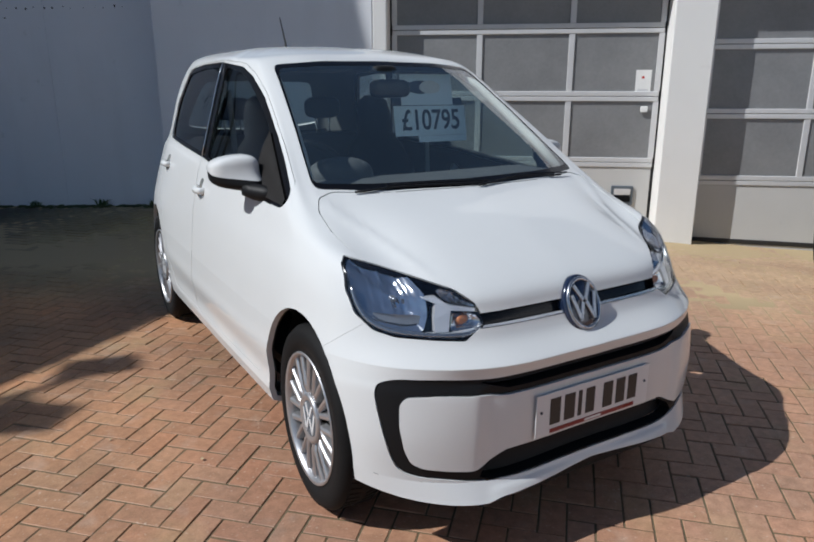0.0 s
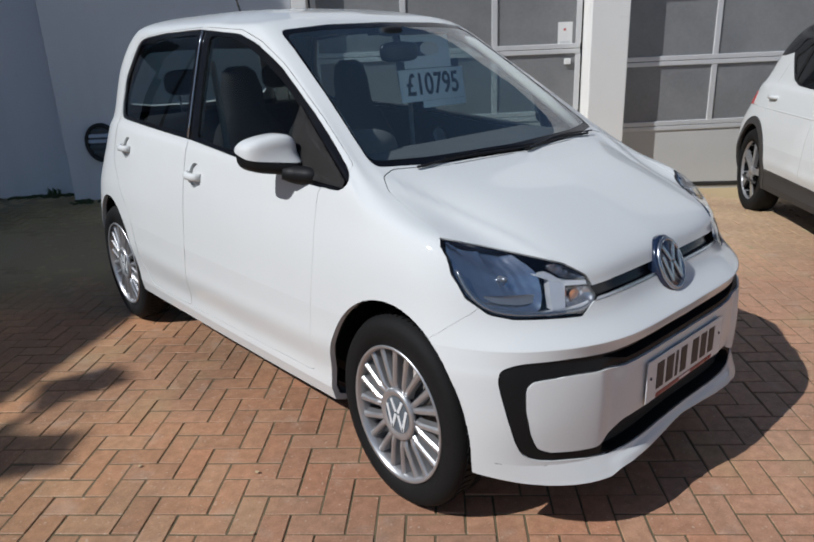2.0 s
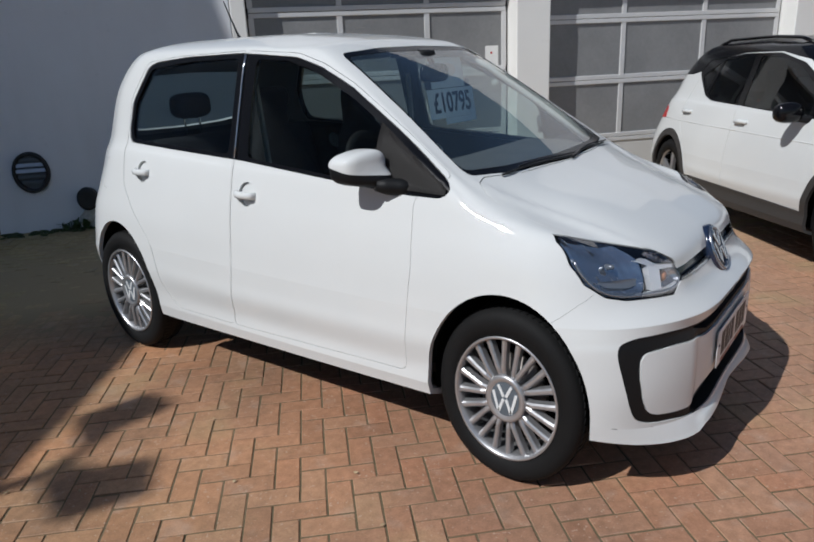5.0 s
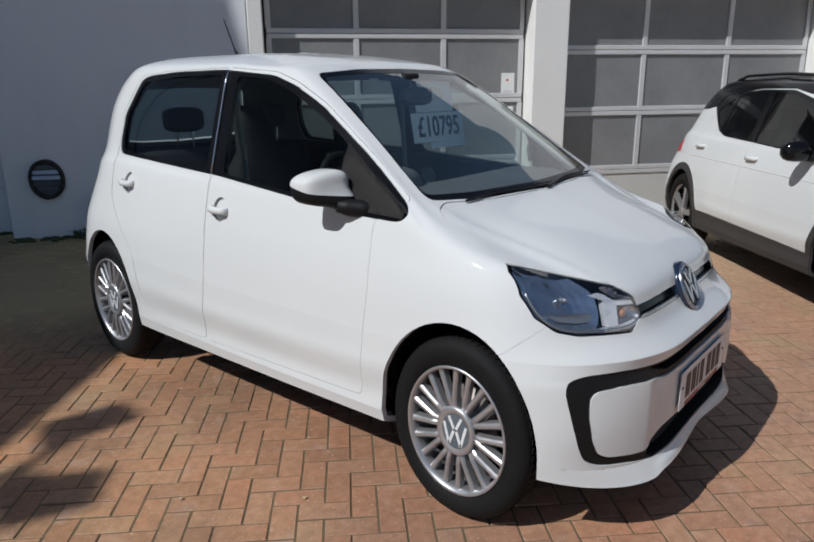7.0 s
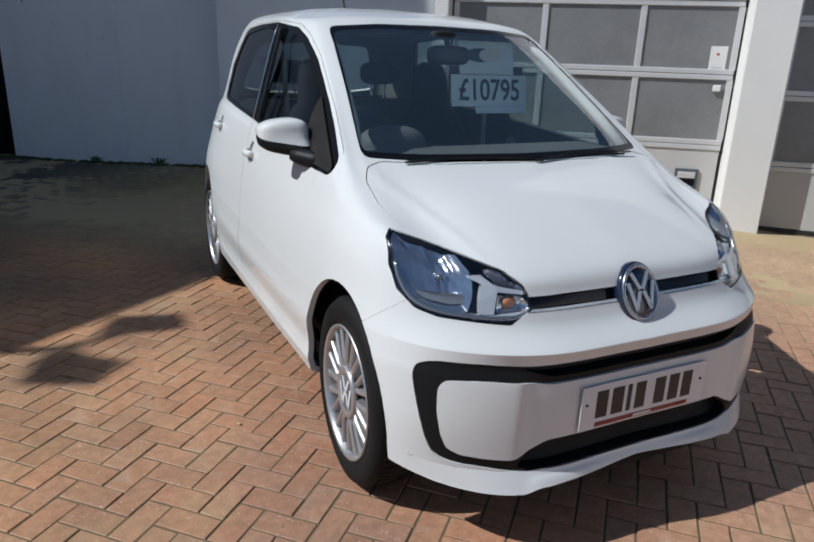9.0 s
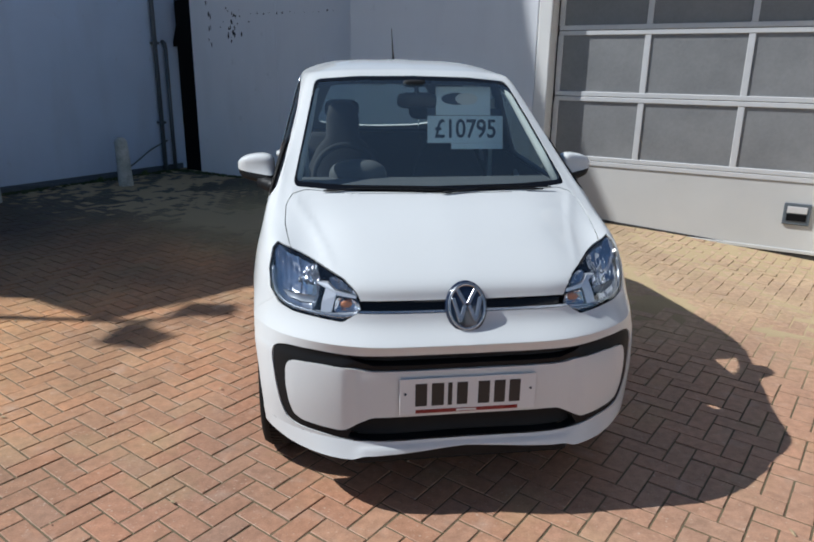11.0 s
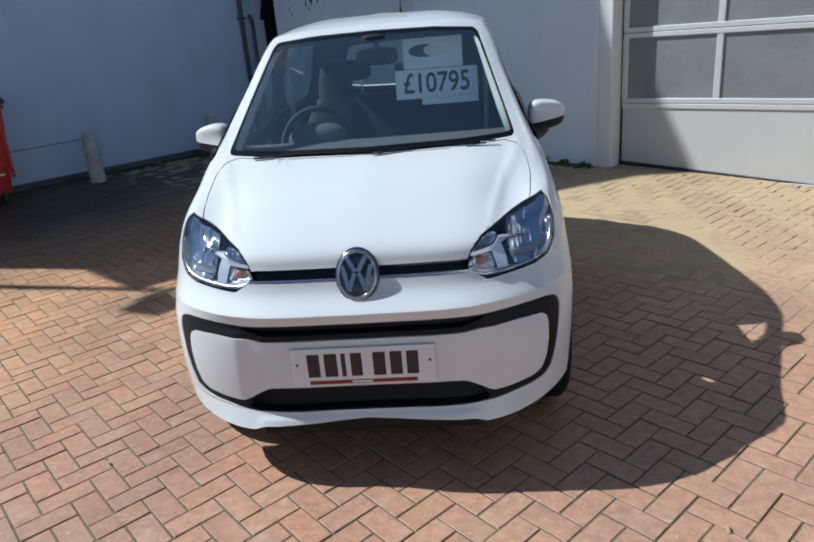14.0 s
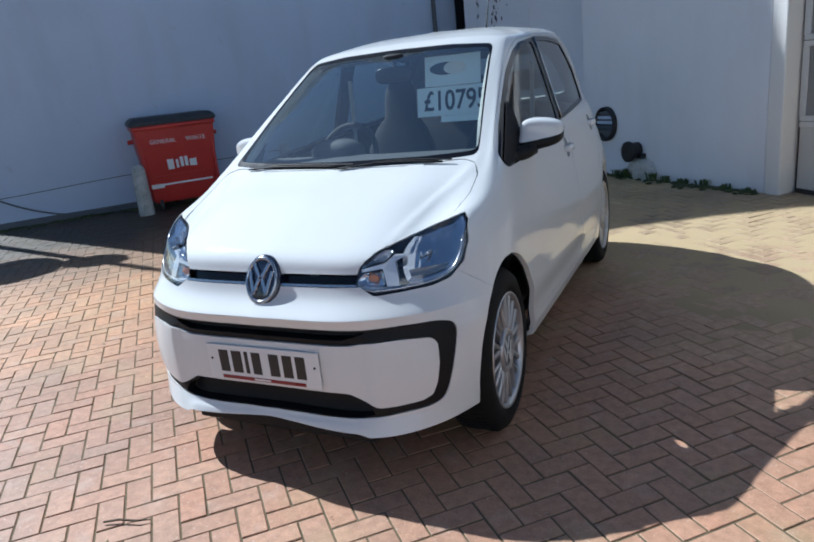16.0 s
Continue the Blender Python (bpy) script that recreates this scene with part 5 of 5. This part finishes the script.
for i, (x, y, h) in enumerate(((-2.27, 3.67, .16), (-2.40, 3.69, .12), (-1.9, 3.68, .14), (-1.72, 3.70, .09), (-1.5, 3.71, .08), (-1.25, 3.71, .1), (-.95, 3.71, .07), (-3.4, 4.09, .1), (-4.1, 4.09, .12), (-5.0, 4.09, .1), (-6.7, 2.6, .12), (-6.72, 3.4, .1), (-6.75, -.2, .1), (-6.7, -1.9, .08), (-.72, 3.71, .06))):
    weed(x, y, h, 26, i)
bm = bmesh.new()
rnd = random.Random(4)
for _ in range(900):
    side = rnd.random() < .45
    x, y = (rnd.uniform(-6.8, -.6), 4.13 - abs(rnd.gauss(0, .07))) if side else (-6.87 + abs(rnd.gauss(0, .09)), rnd.uniform(-3.2, 4.1))
    if side and x > -3.05:
        y -= .39
    r = rnd.uniform(.012, .04)
    p = BUILD @ Vector((x, y, 0))
    join_m = Matrix.Translation((p.x, p.y, .002 + slope(p))) @ Matrix.Rotation(rnd.uniform(0, 6), 4, "Z") @ Matrix.Diagonal((r * 1.6, r, r * .45, 1))
    bmesh.ops.create_icosphere(bm, subdivisions=1, radius=1, matrix=join_m)
tagged(link_mesh("moss", bm, M_MOSS, True), "dark green moss along the foot of the walls", "moss", kind="stuff")

# flaking paint and nail holes on the yard wall
bm = bmesh.new()
rnd = random.Random(11)
def chip(x, z, r, stretch=1.0):
    n = 7
    vs = [bm.verts.new((x + r * (.6 + .6 * rnd.random()) * math.cos(6.283 * k / n), 4.1455, z + stretch * r * (.6 + .6 * rnd.random()) * math.sin(6.283 * k / n))) for k in range(n)]
    bm.faces.new(vs)
for k in range(13):
    chip(-5.05 + .12 * k + rnd.uniform(-.04, .04), 2.36 + rnd.uniform(-.012, .012), rnd.choice((.006, .008, .015)))
for _ in range(26):
    chip(-5.42 + rnd.gauss(0, .13), 2.26 + rnd.gauss(0, .14), rnd.uniform(.005, .022), rnd.choice((.6, 1.4, 2.2)))
for _ in range(9):
    chip(-5.90 + rnd.gauss(0, .02), 2.25 + rnd.gauss(0, .2), rnd.uniform(.006, .016), 3.2)
flakes = link_mesh("flaked_paint", bm, M_JAMB)
flakes.matrix_world = BUILD
tagged(flakes, "dark flaked patches and nail holes in the white paint", "stain", kind="stuff")


def bollard(x, y, lean):
    b = thing("bollard", "weathered pale concrete bollard with a rounded top", "bollard", BUILD @ Matrix.Translation((x, y, -.01)) @ Matrix.Rotation(radians(lean), 4, "Y"), "bollards by the wall")
    bm = lathe_bm([(.098, 0), (.1, .05), (.094, .3), (.088, .55), (.084, .62), (.06, .665), (.025, .68), (.0, .682)], "Z", 20)
    for v in bm.verts:
        v.co += Vector((noise.noise(v.co * 11), noise.noise(v.co * 11 + Vector((3, 0, 0))), 0)) * .008
    part("post", bm, M_CONCRETE, b, smooth=True)


bollard(-6.15, 2.62, -2)
bollard(-6.05, -1.20, 1)
bollard(-6.38, .90, 0)

# waste bin
bin_ = thing("waste_bin", "red plastic wheeled waste bin with a dark lid and white lettering", "bin", BUILD @ Matrix.Translation((-6.36, -.64, 0)) @ Matrix.Rotation(radians(90), 4, "Z") @ Matrix.Diagonal((.93, .93, 1, 1)))
body = slab_bm([[(sx * w, sy, z) for sx, sy in ((-1, -.24 - d), (1, -.24 - d), (1, .36), (-1, .36))] for z, w, d in ((.10, .46, -.06), (.16, .47, -.04), (.9, .545, .06), (1.12, .56, .08))])
bmesh.ops.bevel(body, geom=body.edges[:], offset=.025, segments=3, affect="EDGES")
body_ob = part("bin_body", body, M_BIN, bin_, smooth=False)
part("bin_rim", box_bm((-.585, -.345, 1.09), (.585, .39, 1.15), .02, 2), M_BIN, bin_)
lidb = slab_bm([[(sx * .6 * k, y, z) for sx, y in ((-1, -.36 * k), (1, -.36 * k), (1, .40), (-1, .40))] for z, k in ((1.15, 1.0), (1.19, 1.01), (1.24, .93), (1.26, .86))])
bmesh.ops.bevel(lidb, geom=lidb.edges[:], offset=.012, segments=2, affect="EDGES")
part("bin_lid", lidb, M_LID, bin_)
for sx in (-1, 1):
    part("lid_hinge", box_bm((sx * .3 - .05, .36, 1.1), (sx * .3 + .05, .43, 1.22), .01), M_LID, bin_)
    part("side_rib", box_bm((sx * .50 - .02, -.30, .3), (sx * .50 + .02, -.255, 1.05), .01), M_BIN, bin_)
    part("side_lug", tube_bm([(sx * .56, .05, .95), (sx * .64, .05, .95)], .03, 12), M_BIN, bin_)
    for y in (-.16, .28):
        w = part("castor", lathe_bm([(.0, -.02), (.075, -.02), (.08, 0), (.075, .02), (.0, .02)], "X", 20), M_LID, bin_)
        w.location = (sx * .36, y, .08)
LEAN = Matrix.Rotation(radians(-7.5), 4, "X")
def on_bin(x, z):
    d = -.04 + (z - .16) / .74 * .10
    return Matrix.Translation((x, -.24 - d - .004, z)) @ LEAN @ FACING
words("lettering", "GENERAL", .085, on_bin(-.19, .93), M_WHITECARD, bin_)
words("lettering", "WASTE", .085, on_bin(.27, .925), M_WHITECARD, bin_)
for x, w, h, z in ((-.17, .09, .22, .655), (-.075, .035, .17, .64), (-.01, .045, .21, .67), (.055, .045, .21, .67), (.15, .10, .14, .625)):
    b = part("brand_bar", box_bm((-w / 2, -h / 2, 0), (w / 2, h / 2, .003), .001), M_WHITECARD, bin_)
    b.matrix_basis = on_bin(x + .03, z)
b = part("label_bar", box_bm((-.46, -.012, 0), (.42, .012, .003)), M_WHITECARD, bin_, "faded white strip")
b.matrix_basis = on_bin(0, .35)
b = part("label_block", box_bm((-.09, -.03, 0), (.09, .03, .003)), M_WHITECARD, bin_)
b.matrix_basis = on_bin(-.37, .34)
part("front_seam", box_bm((-.5, -.262, .46), (.5, -.255, .475)), M_BIN, bin_)

# a two-headed post, out of view, added to throw its shadow over the yard
post = thing("lamp_post", "unseen tall dark post with two flat heads, guessed from its shadow", "lamp post", Matrix.Translation((-7.74, 1.53, 0)))
part("pole", tube_bm([(0, 0, 0), (0, 0, 3), (0, 0, 6.35)], [.07, .06, .035], 12), M_PIPE, post, smooth=True)
for name_at, quad in (((.36, .2), ((-.13, .16), (.2, .08), (.18, -.16), (-.23, -.11))), ((0, -.28), ((-.11, .26), (.23, .02), (.07, -.19), (-.2, -.06)))):
    hx, hy = name_at
    part("arm", tube_bm([(0, 0, 6.3), (hx * .5, hy * .5, 6.38), (hx, hy, 6.38)], .028, 8), M_PIPE, post, smooth=True)
    part("lamp_head", slab_bm([[(hx + x * q, hy + y * q, z) for x, y in quad] for z, q in ((6.30, .96), (6.32, 1), (6.36, 1), (6.40, .7))]), M_PIPE, post)
# unseen disc added to the post to throw an oval shadow
plate_ = part("sign_plate", slab_bm([[(xx, .28 * math.cos(a), 3.78 + .34 * math.sin(a)) for a in (2 * math.pi * k / 24 for k in range(24))] for xx in (-.02, .02)]), M_PIPE, post)
plate_.matrix_basis = BUILD
# unseen lump on an arm, added for the dark blob of shadow it throws
lump_ = part("hanging_basket", blob_bm((0, -.55, 3.08), (.34, .46, .42), 2.2, 20, 14), M_MOSS, post, "unseen dark lump added to throw a blob of shadow", smooth=True)
part("basket_arm", tube_bm([(0, 0, 3.6), (0, -.3, 3.66), (0, -.55, 3.6), (0, -.55, 3.45)], .02, 8), M_PIPE, post)

# ---- the second car, a white crossover ----
def suv_net(net):
    """The crossover's skin: longer, wider, with a raked tail and a taller nose."""
    q = net.copy()
    x, y, z = net[..., 0], net[..., 1], net[..., 2]
    q[..., 0] = x * 1.085
    q[..., 1] = y * np.where(y < 0, 1.12, 1.175)
    up = np.clip((z - 1.12) / .5, 0, 1)
    q[..., 1] -= np.where(y > .3, (y - .3) * up * .16, 0)
    q[..., 2] = z * 1.02 + .02 + np.where(y < -.9, .07 * np.clip((z - .7) / .3, 0, 1) * np.clip((-.9 - y) / .4, 0, 1), 0)
    return q


S_AX = 1.283
S_HZ, S_R = .395, .325
S_DLO = rounded([(-1.02, 1.10), (-.5, 1.13), (.15, 1.165), (.70, 1.19), (.86, 1.235), (1.02, 1.35), (1.14, 1.445), (1.02, 1.555), (.4, 1.60), (-.1, 1.59), (-.40, 1.51), (-.72, 1.34)], .03)
S_GF = rounded([(-.72, 1.135), (-.35, 1.15), (.15, 1.178), (.15, 1.57), (-.1, 1.56), (-.38, 1.485), (-.66, 1.33)], .03)
S_GR = rounded([(.24, 1.185), (.68, 1.205), (.80, 1.24), (.74, 1.55), (.40, 1.575), (.24, 1.575)], .03)
S_GQ = rounded([(.85, 1.27), (.93, 1.31), (1.04, 1.415), (.80, 1.53)], .02)
S_DF = rounded([(-.84, 1.12), (-.82, .46), (.21, .45), (.19, 1.17), (.19, 1.63), (-.12, 1.63), (-.46, 1.53), (-.78, 1.345), (-1.0, 1.14)], .03)
S_DR = rounded([(.22, .45), (.78, .45), (.90, .62), (.97, .80), (1.12, .96), (1.17, 1.2), (1.02, 1.6), (.4, 1.64), (.2, 1.64), (.2, 1.17)], .03)
S_AF, S_AR = arch(-S_AX, S_HZ, .36, .43), arch(S_AX, S_HZ, .36, .43)
S_CF, S_CR = arch(-S_AX, S_HZ, .42, .50), arch(S_AX, S_HZ, .42, .50)
S_SILL = [(-2.2, .1), (2.3, .1), (2.3, .46), (1.7, .47), (.8, .475), (-.8, .455), (-1.7, .44), (-2.2, .42)]
S_TAIL = rounded([(1.52, .985), (1.70, .98), (2.2, 1.0), (2.2, 1.12), (1.55, 1.10)], .02)
S_ROOF = [(-1.1, 1.17), (-.75, 1.36), (-.43, 1.53), (-.1, 1.60), (.4, 1.607), (1.0, 1.55), (1.12, 1.45), (1.3, 1.425), (2.2, 1.42), (2.2, 2), (-1.1, 2)]
S_CUTS = [("side", p, flank) for p in (S_AF, S_AR, S_CF, S_CR, S_DLO, S_GF, S_GR, S_GQ, S_DF, S_DR)]
S_CUTS += [("side", S_SILL, lambda c, n: True), ("side", S_TAIL, lambda c, n: c.y > 1.3), ("side", S_ROOF, lambda c, n: c.z > 1.17)]
S_ZONES = [("front_window", "side", S_GF, flank, .008, M_DARKPANE), ("rear_side_window", "side", S_GR, flank, .008, M_DARKPANE), ("quarter_window", "side", S_GQ, flank, .008, M_DARKPANE), ("window_surround", "side", S_DLO, flank, .003, M_GLOSSBLACK),
           ("opening", "side", S_AF, flank, 0, None), ("opening", "side", S_AR, flank, 0, None), ("wheel_arch_trim", "side", S_CF, flank, -.008, M_CLAD), ("wheel_arch_trim", "side", S_CR, flank, -.0081, M_CLAD),
           ("sill_cladding", "side", S_SILL, lambda c, n: True, -.006, M_CLAD), ("tail_light", "side", S_TAIL, lambda c, n: c.y > 1.3 and abs(c.x) > .4, -.004, M_RED), ("roof", "side", S_ROOF, lambda c, n: c.z > 1.17, 0, M_GLOSSBLACK),
           ("front_door", "side", S_DF, flank, 0, M_PAINT), ("rear_door", "side", S_DR, flank, 0, M_PAINT), ("windscreen", "front", mirrored([(0, 1.60), (.55, 1.58), (.70, 1.16), (0, 1.13)]), screen, .003, M_SCREEN)]
suv = thing("crossover_car", "white crossover car with black roof and dark cladding by the garages", "car")
_, S_SKIN = build_panels(suv_net(NET), S_CUTS, S_ZONES, {"front_window", "rear_side_window", "quarter_window", "window_surround", "front_door", "rear_door", "tail_light", "wheel_arch_trim"}, suv, M_PAINT, 1.2)
for sx in (-1, 1):
    for y in (-S_AX, S_AX):
        k = S_R / R_
        w = part("wheel", lathe_bm([(r * k, h) for r, h in ((.205, -.09), (.28, -.088), (.2925, -.06), (.2925, .06), (.28, .09), (.215, .096), (.205, .08))], "X", 48, 1.2, True), M_RUBBER, suv, smooth=True)
        w.location = (sx * .765, y, S_HZ - .005)
        part("rim", lathe_bm([(.22, -sx * .05), (.22, sx * .07), (.232, sx * .088), (.238, sx * .08)], "X", 48, 1.2), M_ALLOY, w, smooth=True)
        # barrel blackened for the shade behind the spokes
        part("rim_barrel", lathe_bm([(.0, sx * .0), (.22, sx * .0), (.22, sx * .06)], "X", 32, 1.2), M_ROOMDARK, w)
        for i in range(5):
            a = 2 * math.pi * i / 5
            b = slab_bm([[(sx * .075 - sx * dd, o + ww, r) for ww, dd in ((-q, .03), (-q, 0), (q, 0), (q, .03))] for r, o, q in ((.03, 0, .03), (.12, .0, .022), (.222, .01, .03))])
            bmesh.ops.transform(b, matrix=Matrix.Diagonal((1, 1, 1.2, 1)) @ Matrix.Rotation(a + .3, 4, "X"), verts=b.verts)
            part("spoke", b, M_ALLOY, w)
            b = slab_bm([[(sx * .07 - sx * dd, o + ww, r) for ww, dd in ((-q, .03), (-q, 0), (q, 0), (q, .03))] for r, o, q in ((.05, .015, .012), (.222, .06, .012))])
            bmesh.ops.transform(b, matrix=Matrix.Diagonal((1, 1, 1.2, 1)) @ Matrix.Rotation(a + .3, 4, "X"), verts=b.verts)
            part("spoke", b, M_GLOSSBLACK, w)
        part("hub_cap", lathe_bm([(.0, sx * .08), (.035, sx * .08), (.04, sx * .06)], "X", 20, 1.2), M_ALLOY, w, smooth=True)
        bm = bmesh.new()
        rows = [[bm.verts.new((sx * xx, y + .38 * math.cos(a), S_HZ + .45 * math.sin(a))) for xx in (.42, .82)] for a in (math.pi * (-.05 + 1.10 * j / 20) for j in range(21))]
        for p, q in zip(rows, rows[1:]):
            bm.faces.new((p[0], p[1], q[1], q[0]))
        bm.faces.new([bm.verts.new(r[0].co) for r in rows])
        part("wheel_arch_liner", bm, M_ROOMDARK, suv)
    for y, z in ((.06, 1.04), (1.03, 1.08)):
        h, n = on_skin((sx * 2, y, z), (-sx, 0, 0), S_SKIN)
        rows = [[(h.x + sx * (o + .010 * a), h.y + yy, h.z + zz) for a, zz in ((-1, -.016), (1, -.014), (1.3, 0), (1, .014), (-1, .016))] for yy, o in ((-.09, 0), (-.07, .02), (.06, .022), (.09, 0))]
        part("door_handle", slab_bm(rows), M_PAINT, suv, smooth=True)
    part("door_mirror", blob_bm((sx * .94, -.70, 1.16), (.10, .06, .075), 2.6), M_GLOSSBLACK, suv, "gloss black door mirror", smooth=True)
    part("mirror_foot", tube_bm([(sx * .88, -.70, 1.12), (sx * .77, -.75, 1.10)], .03, 8), M_BLACK, suv)
    rail_pts = []
    for k in range(9):
        y = -.25 + 1.35 * k / 8
        h, n = on_skin((sx * .50, y, 3), (0, 0, -1), S_SKIN)
        rail_pts.append(h + Vector((0, 0, .03 if 0 < k < 8 else .0)))
    part("roof_rail", tube_bm(rail_pts, .014, 8), M_GLOSSBLACK, suv, smooth=True)
    crease = []
    for k in range(17):
        y = -1.1 + 2.6 * k / 16
        h, n = on_skin((sx * 2, y, .94 + .05 * k / 16), (-sx, 0, 0), S_SKIN)
        crease.append(h - n * .004)
    part("side_crease", tube_bm(crease, .007, 6), M_PAINT, suv, smooth=True)
part("underbody", box_bm((-.74, -1.9, .27), (.74, 1.9, .32), .02), M_ROOMDARK, suv)
part("cabin", box_bm((-.66, -.7, .4), (.66, 1.3, 1.1), .05), M_DARK, suv)
for x in (-.37, .37):
    part("front_seat", slab_bm([oval(x, .2, .23, .07, .6), oval(x, .28, .24, .08, 1.1), oval(x, .32, .13, .06, 1.25), oval(x, .33, .12, .05, 1.45)]), M_CLOTH, suv, smooth=True)
    part("rear_seat", slab_bm([oval(x, 1.0, .26, .07, .6), oval(x, 1.08, .26, .07, 1.12), oval(x, 1.1, .12, .05, 1.2), oval(x, 1.1, .12, .05, 1.35)]), M_CLOTH, suv, smooth=True)
y_axis = (BUILD.to_3x3() @ Vector((3.55 - 3.065, 2.35 + .165, 0))).normalized()
x_axis = y_axis.cross(Vector((0, 0, 1)))
rr = BUILD @ Vector((3.55, 2.35, 0))
mid = rr - x_axis * -.765 - y_axis * S_AX
zr, zf = slope(rr), slope(rr - y_axis * 2 * S_AX)
tip = Matrix.Rotation(math.atan2(zr - zf, 2 * S_AX), 4, "X")
suv.matrix_world = Matrix.Translation((mid.x, mid.y, (zr + zf) / 2 - .01)) @ Matrix((x_axis, y_axis, Vector((0, 0, 1)))).transposed().to_4x4() @ tip @ Matrix.Diagonal((1, 1, .935, 1))

# ---- brick paving, herringbone ----
GRID = Matrix.Rotation(radians(-45.0), 4, "Z")
UNIT, THICK = .098, .03


def paver_bm(bm, m, wide):
    """One chamfered clay block, 200 x 100 mm, open underneath."""
    w, h, c = (wide[0] - .0075) / 2, (wide[1] - .0075) / 2, .0022
    lo = [bm.verts.new(m @ Vector((sx * w, sy * h, -THICK))) for sx, sy in ((-1, -1), (1, -1), (1, 1), (-1, 1))]
    mi = [bm.verts.new(m @ Vector((sx * w, sy * h, -c * .8))) for sx, sy in ((-1, -1), (1, -1), (1, 1), (-1, 1))]
    hi = [bm.verts.new(m @ Vector((sx * (w - c), sy * (h - c), 0))) for sx, sy in ((-1, -1), (1, -1), (1, 1), (-1, 1))]
    bm.faces.new(hi)
    for a, b in ((lo, mi), (mi, hi)):
        for k in range(4):
            bm.faces.new((a[k], a[(k + 1) % 4], b[(k + 1) % 4], b[k]))


paving = thing("pavement", "herringbone paving of worn red and sandy clay bricks", "pavement", kind="structure")
shared = {}
for key, wide in (("long", (2 * UNIT, UNIT)), ("across", (UNIT, 2 * UNIT))):
    bm = bmesh.new()
    paver_bm(bm, Matrix.Identity(4), wide)
    me = bpy.data.meshes.new("brick")
    bm.to_mesh(me)
    bm.free()
    me.materials.append(M_PAVER)
    shared[key] = me
rest = bmesh.new()
rnd = random.Random(3)
made = 0
to_build = BUILD.inverted()
for i in range(-140, 112):
    for j in range(-140, 112):
        kind = (i + j) % 4
        if kind not in (0, 2):
            continue
        wide = (2 * UNIT, UNIT) if kind == 0 else (UNIT, 2 * UNIT)
        c = GRID @ Vector(((i + .27 + wide[0] / UNIT / 2) * UNIT, (j - .924 + wide[1] / UNIT / 2) * UNIT, 0))
        q = to_build @ c
        limit = 4.14 if q.x < -3.05 else 3.75 if q.x < -.6 else 3.93
        if q.x < -6.87 or q.x > 10.9 or q.y > limit or q.y < -9.0 or (q.x < -6.5 and q.y < -3.6):
            continue
        z = slope(c) + rnd.uniform(-.002, .002) - .004
        tilt = Matrix.Rotation(rnd.gauss(0, .006), 4, "X") @ Matrix.Rotation(rnd.gauss(0, .006), 4, "Y") @ Matrix.Rotation(rnd.gauss(0, .006), 4, "Z")
        m = Matrix.Translation((c.x, c.y, z)) @ GRID @ tilt
        near = (-2.3 < c.x < -.9 and -2.2 < c.y < .6) or (-.9 <= c.x < 1.2 and -2.45 < c.y < -1.9)
        if near and made < 298:
            b = new("brick", shared["long" if kind == 0 else "across"])
            b.parent = paving
            b.matrix_basis = m
            made += 1
        else:
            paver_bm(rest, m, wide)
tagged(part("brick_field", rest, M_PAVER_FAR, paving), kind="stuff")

# ---- litter on the bricks ----
rnd = random.Random(21)
bm = bmesh.new()
for _ in range(110):
    x, y = rnd.uniform(-3.5, 2.6), rnd.uniform(-3.0, 2.0)
    if -.85 < x < .85 and y > -1.8:
        continue
    r = rnd.choice((.002, .003, .003, .004, .005, .008))
    n = 5
    a0, st = rnd.uniform(0, 6), rnd.uniform(1, 3)
    c = [bm.verts.new((x + r * st * math.cos(a0) * math.cos(6.283 * k / n) - r * math.sin(a0) * math.sin(6.283 * k / n), y + r * st * math.sin(a0) * math.cos(6.283 * k / n) + r * math.cos(a0) * math.sin(6.283 * k / n), slope((x, y)) + .002 + rnd.uniform(0, .006))) for k in range(n)]
    t = bm.verts.new((x, y, slope((x, y)) + .004 + r * .5))
    for k in range(n):
        bm.faces.new((c[k], c[(k + 1) % n], t))
tagged(link_mesh("litter", bm, M_LITTER), "pale chips and dry leaf scraps lying on the bricks", "litter", kind="stuff")
twig = thing("twig", "short dry dark twig lying on the bricks", "twig", Matrix.Translation((-.38, -2.225, .008)) @ Matrix.Rotation(radians(20), 4, "Z"))
part("twig_stem", tube_bm([(-.09, 0, 0), (-.03, .006, .004), (.04, -.003, .003), (.09, .006, 0)], [.004, .0045, .004, .002], 6), M_TWIG, twig)
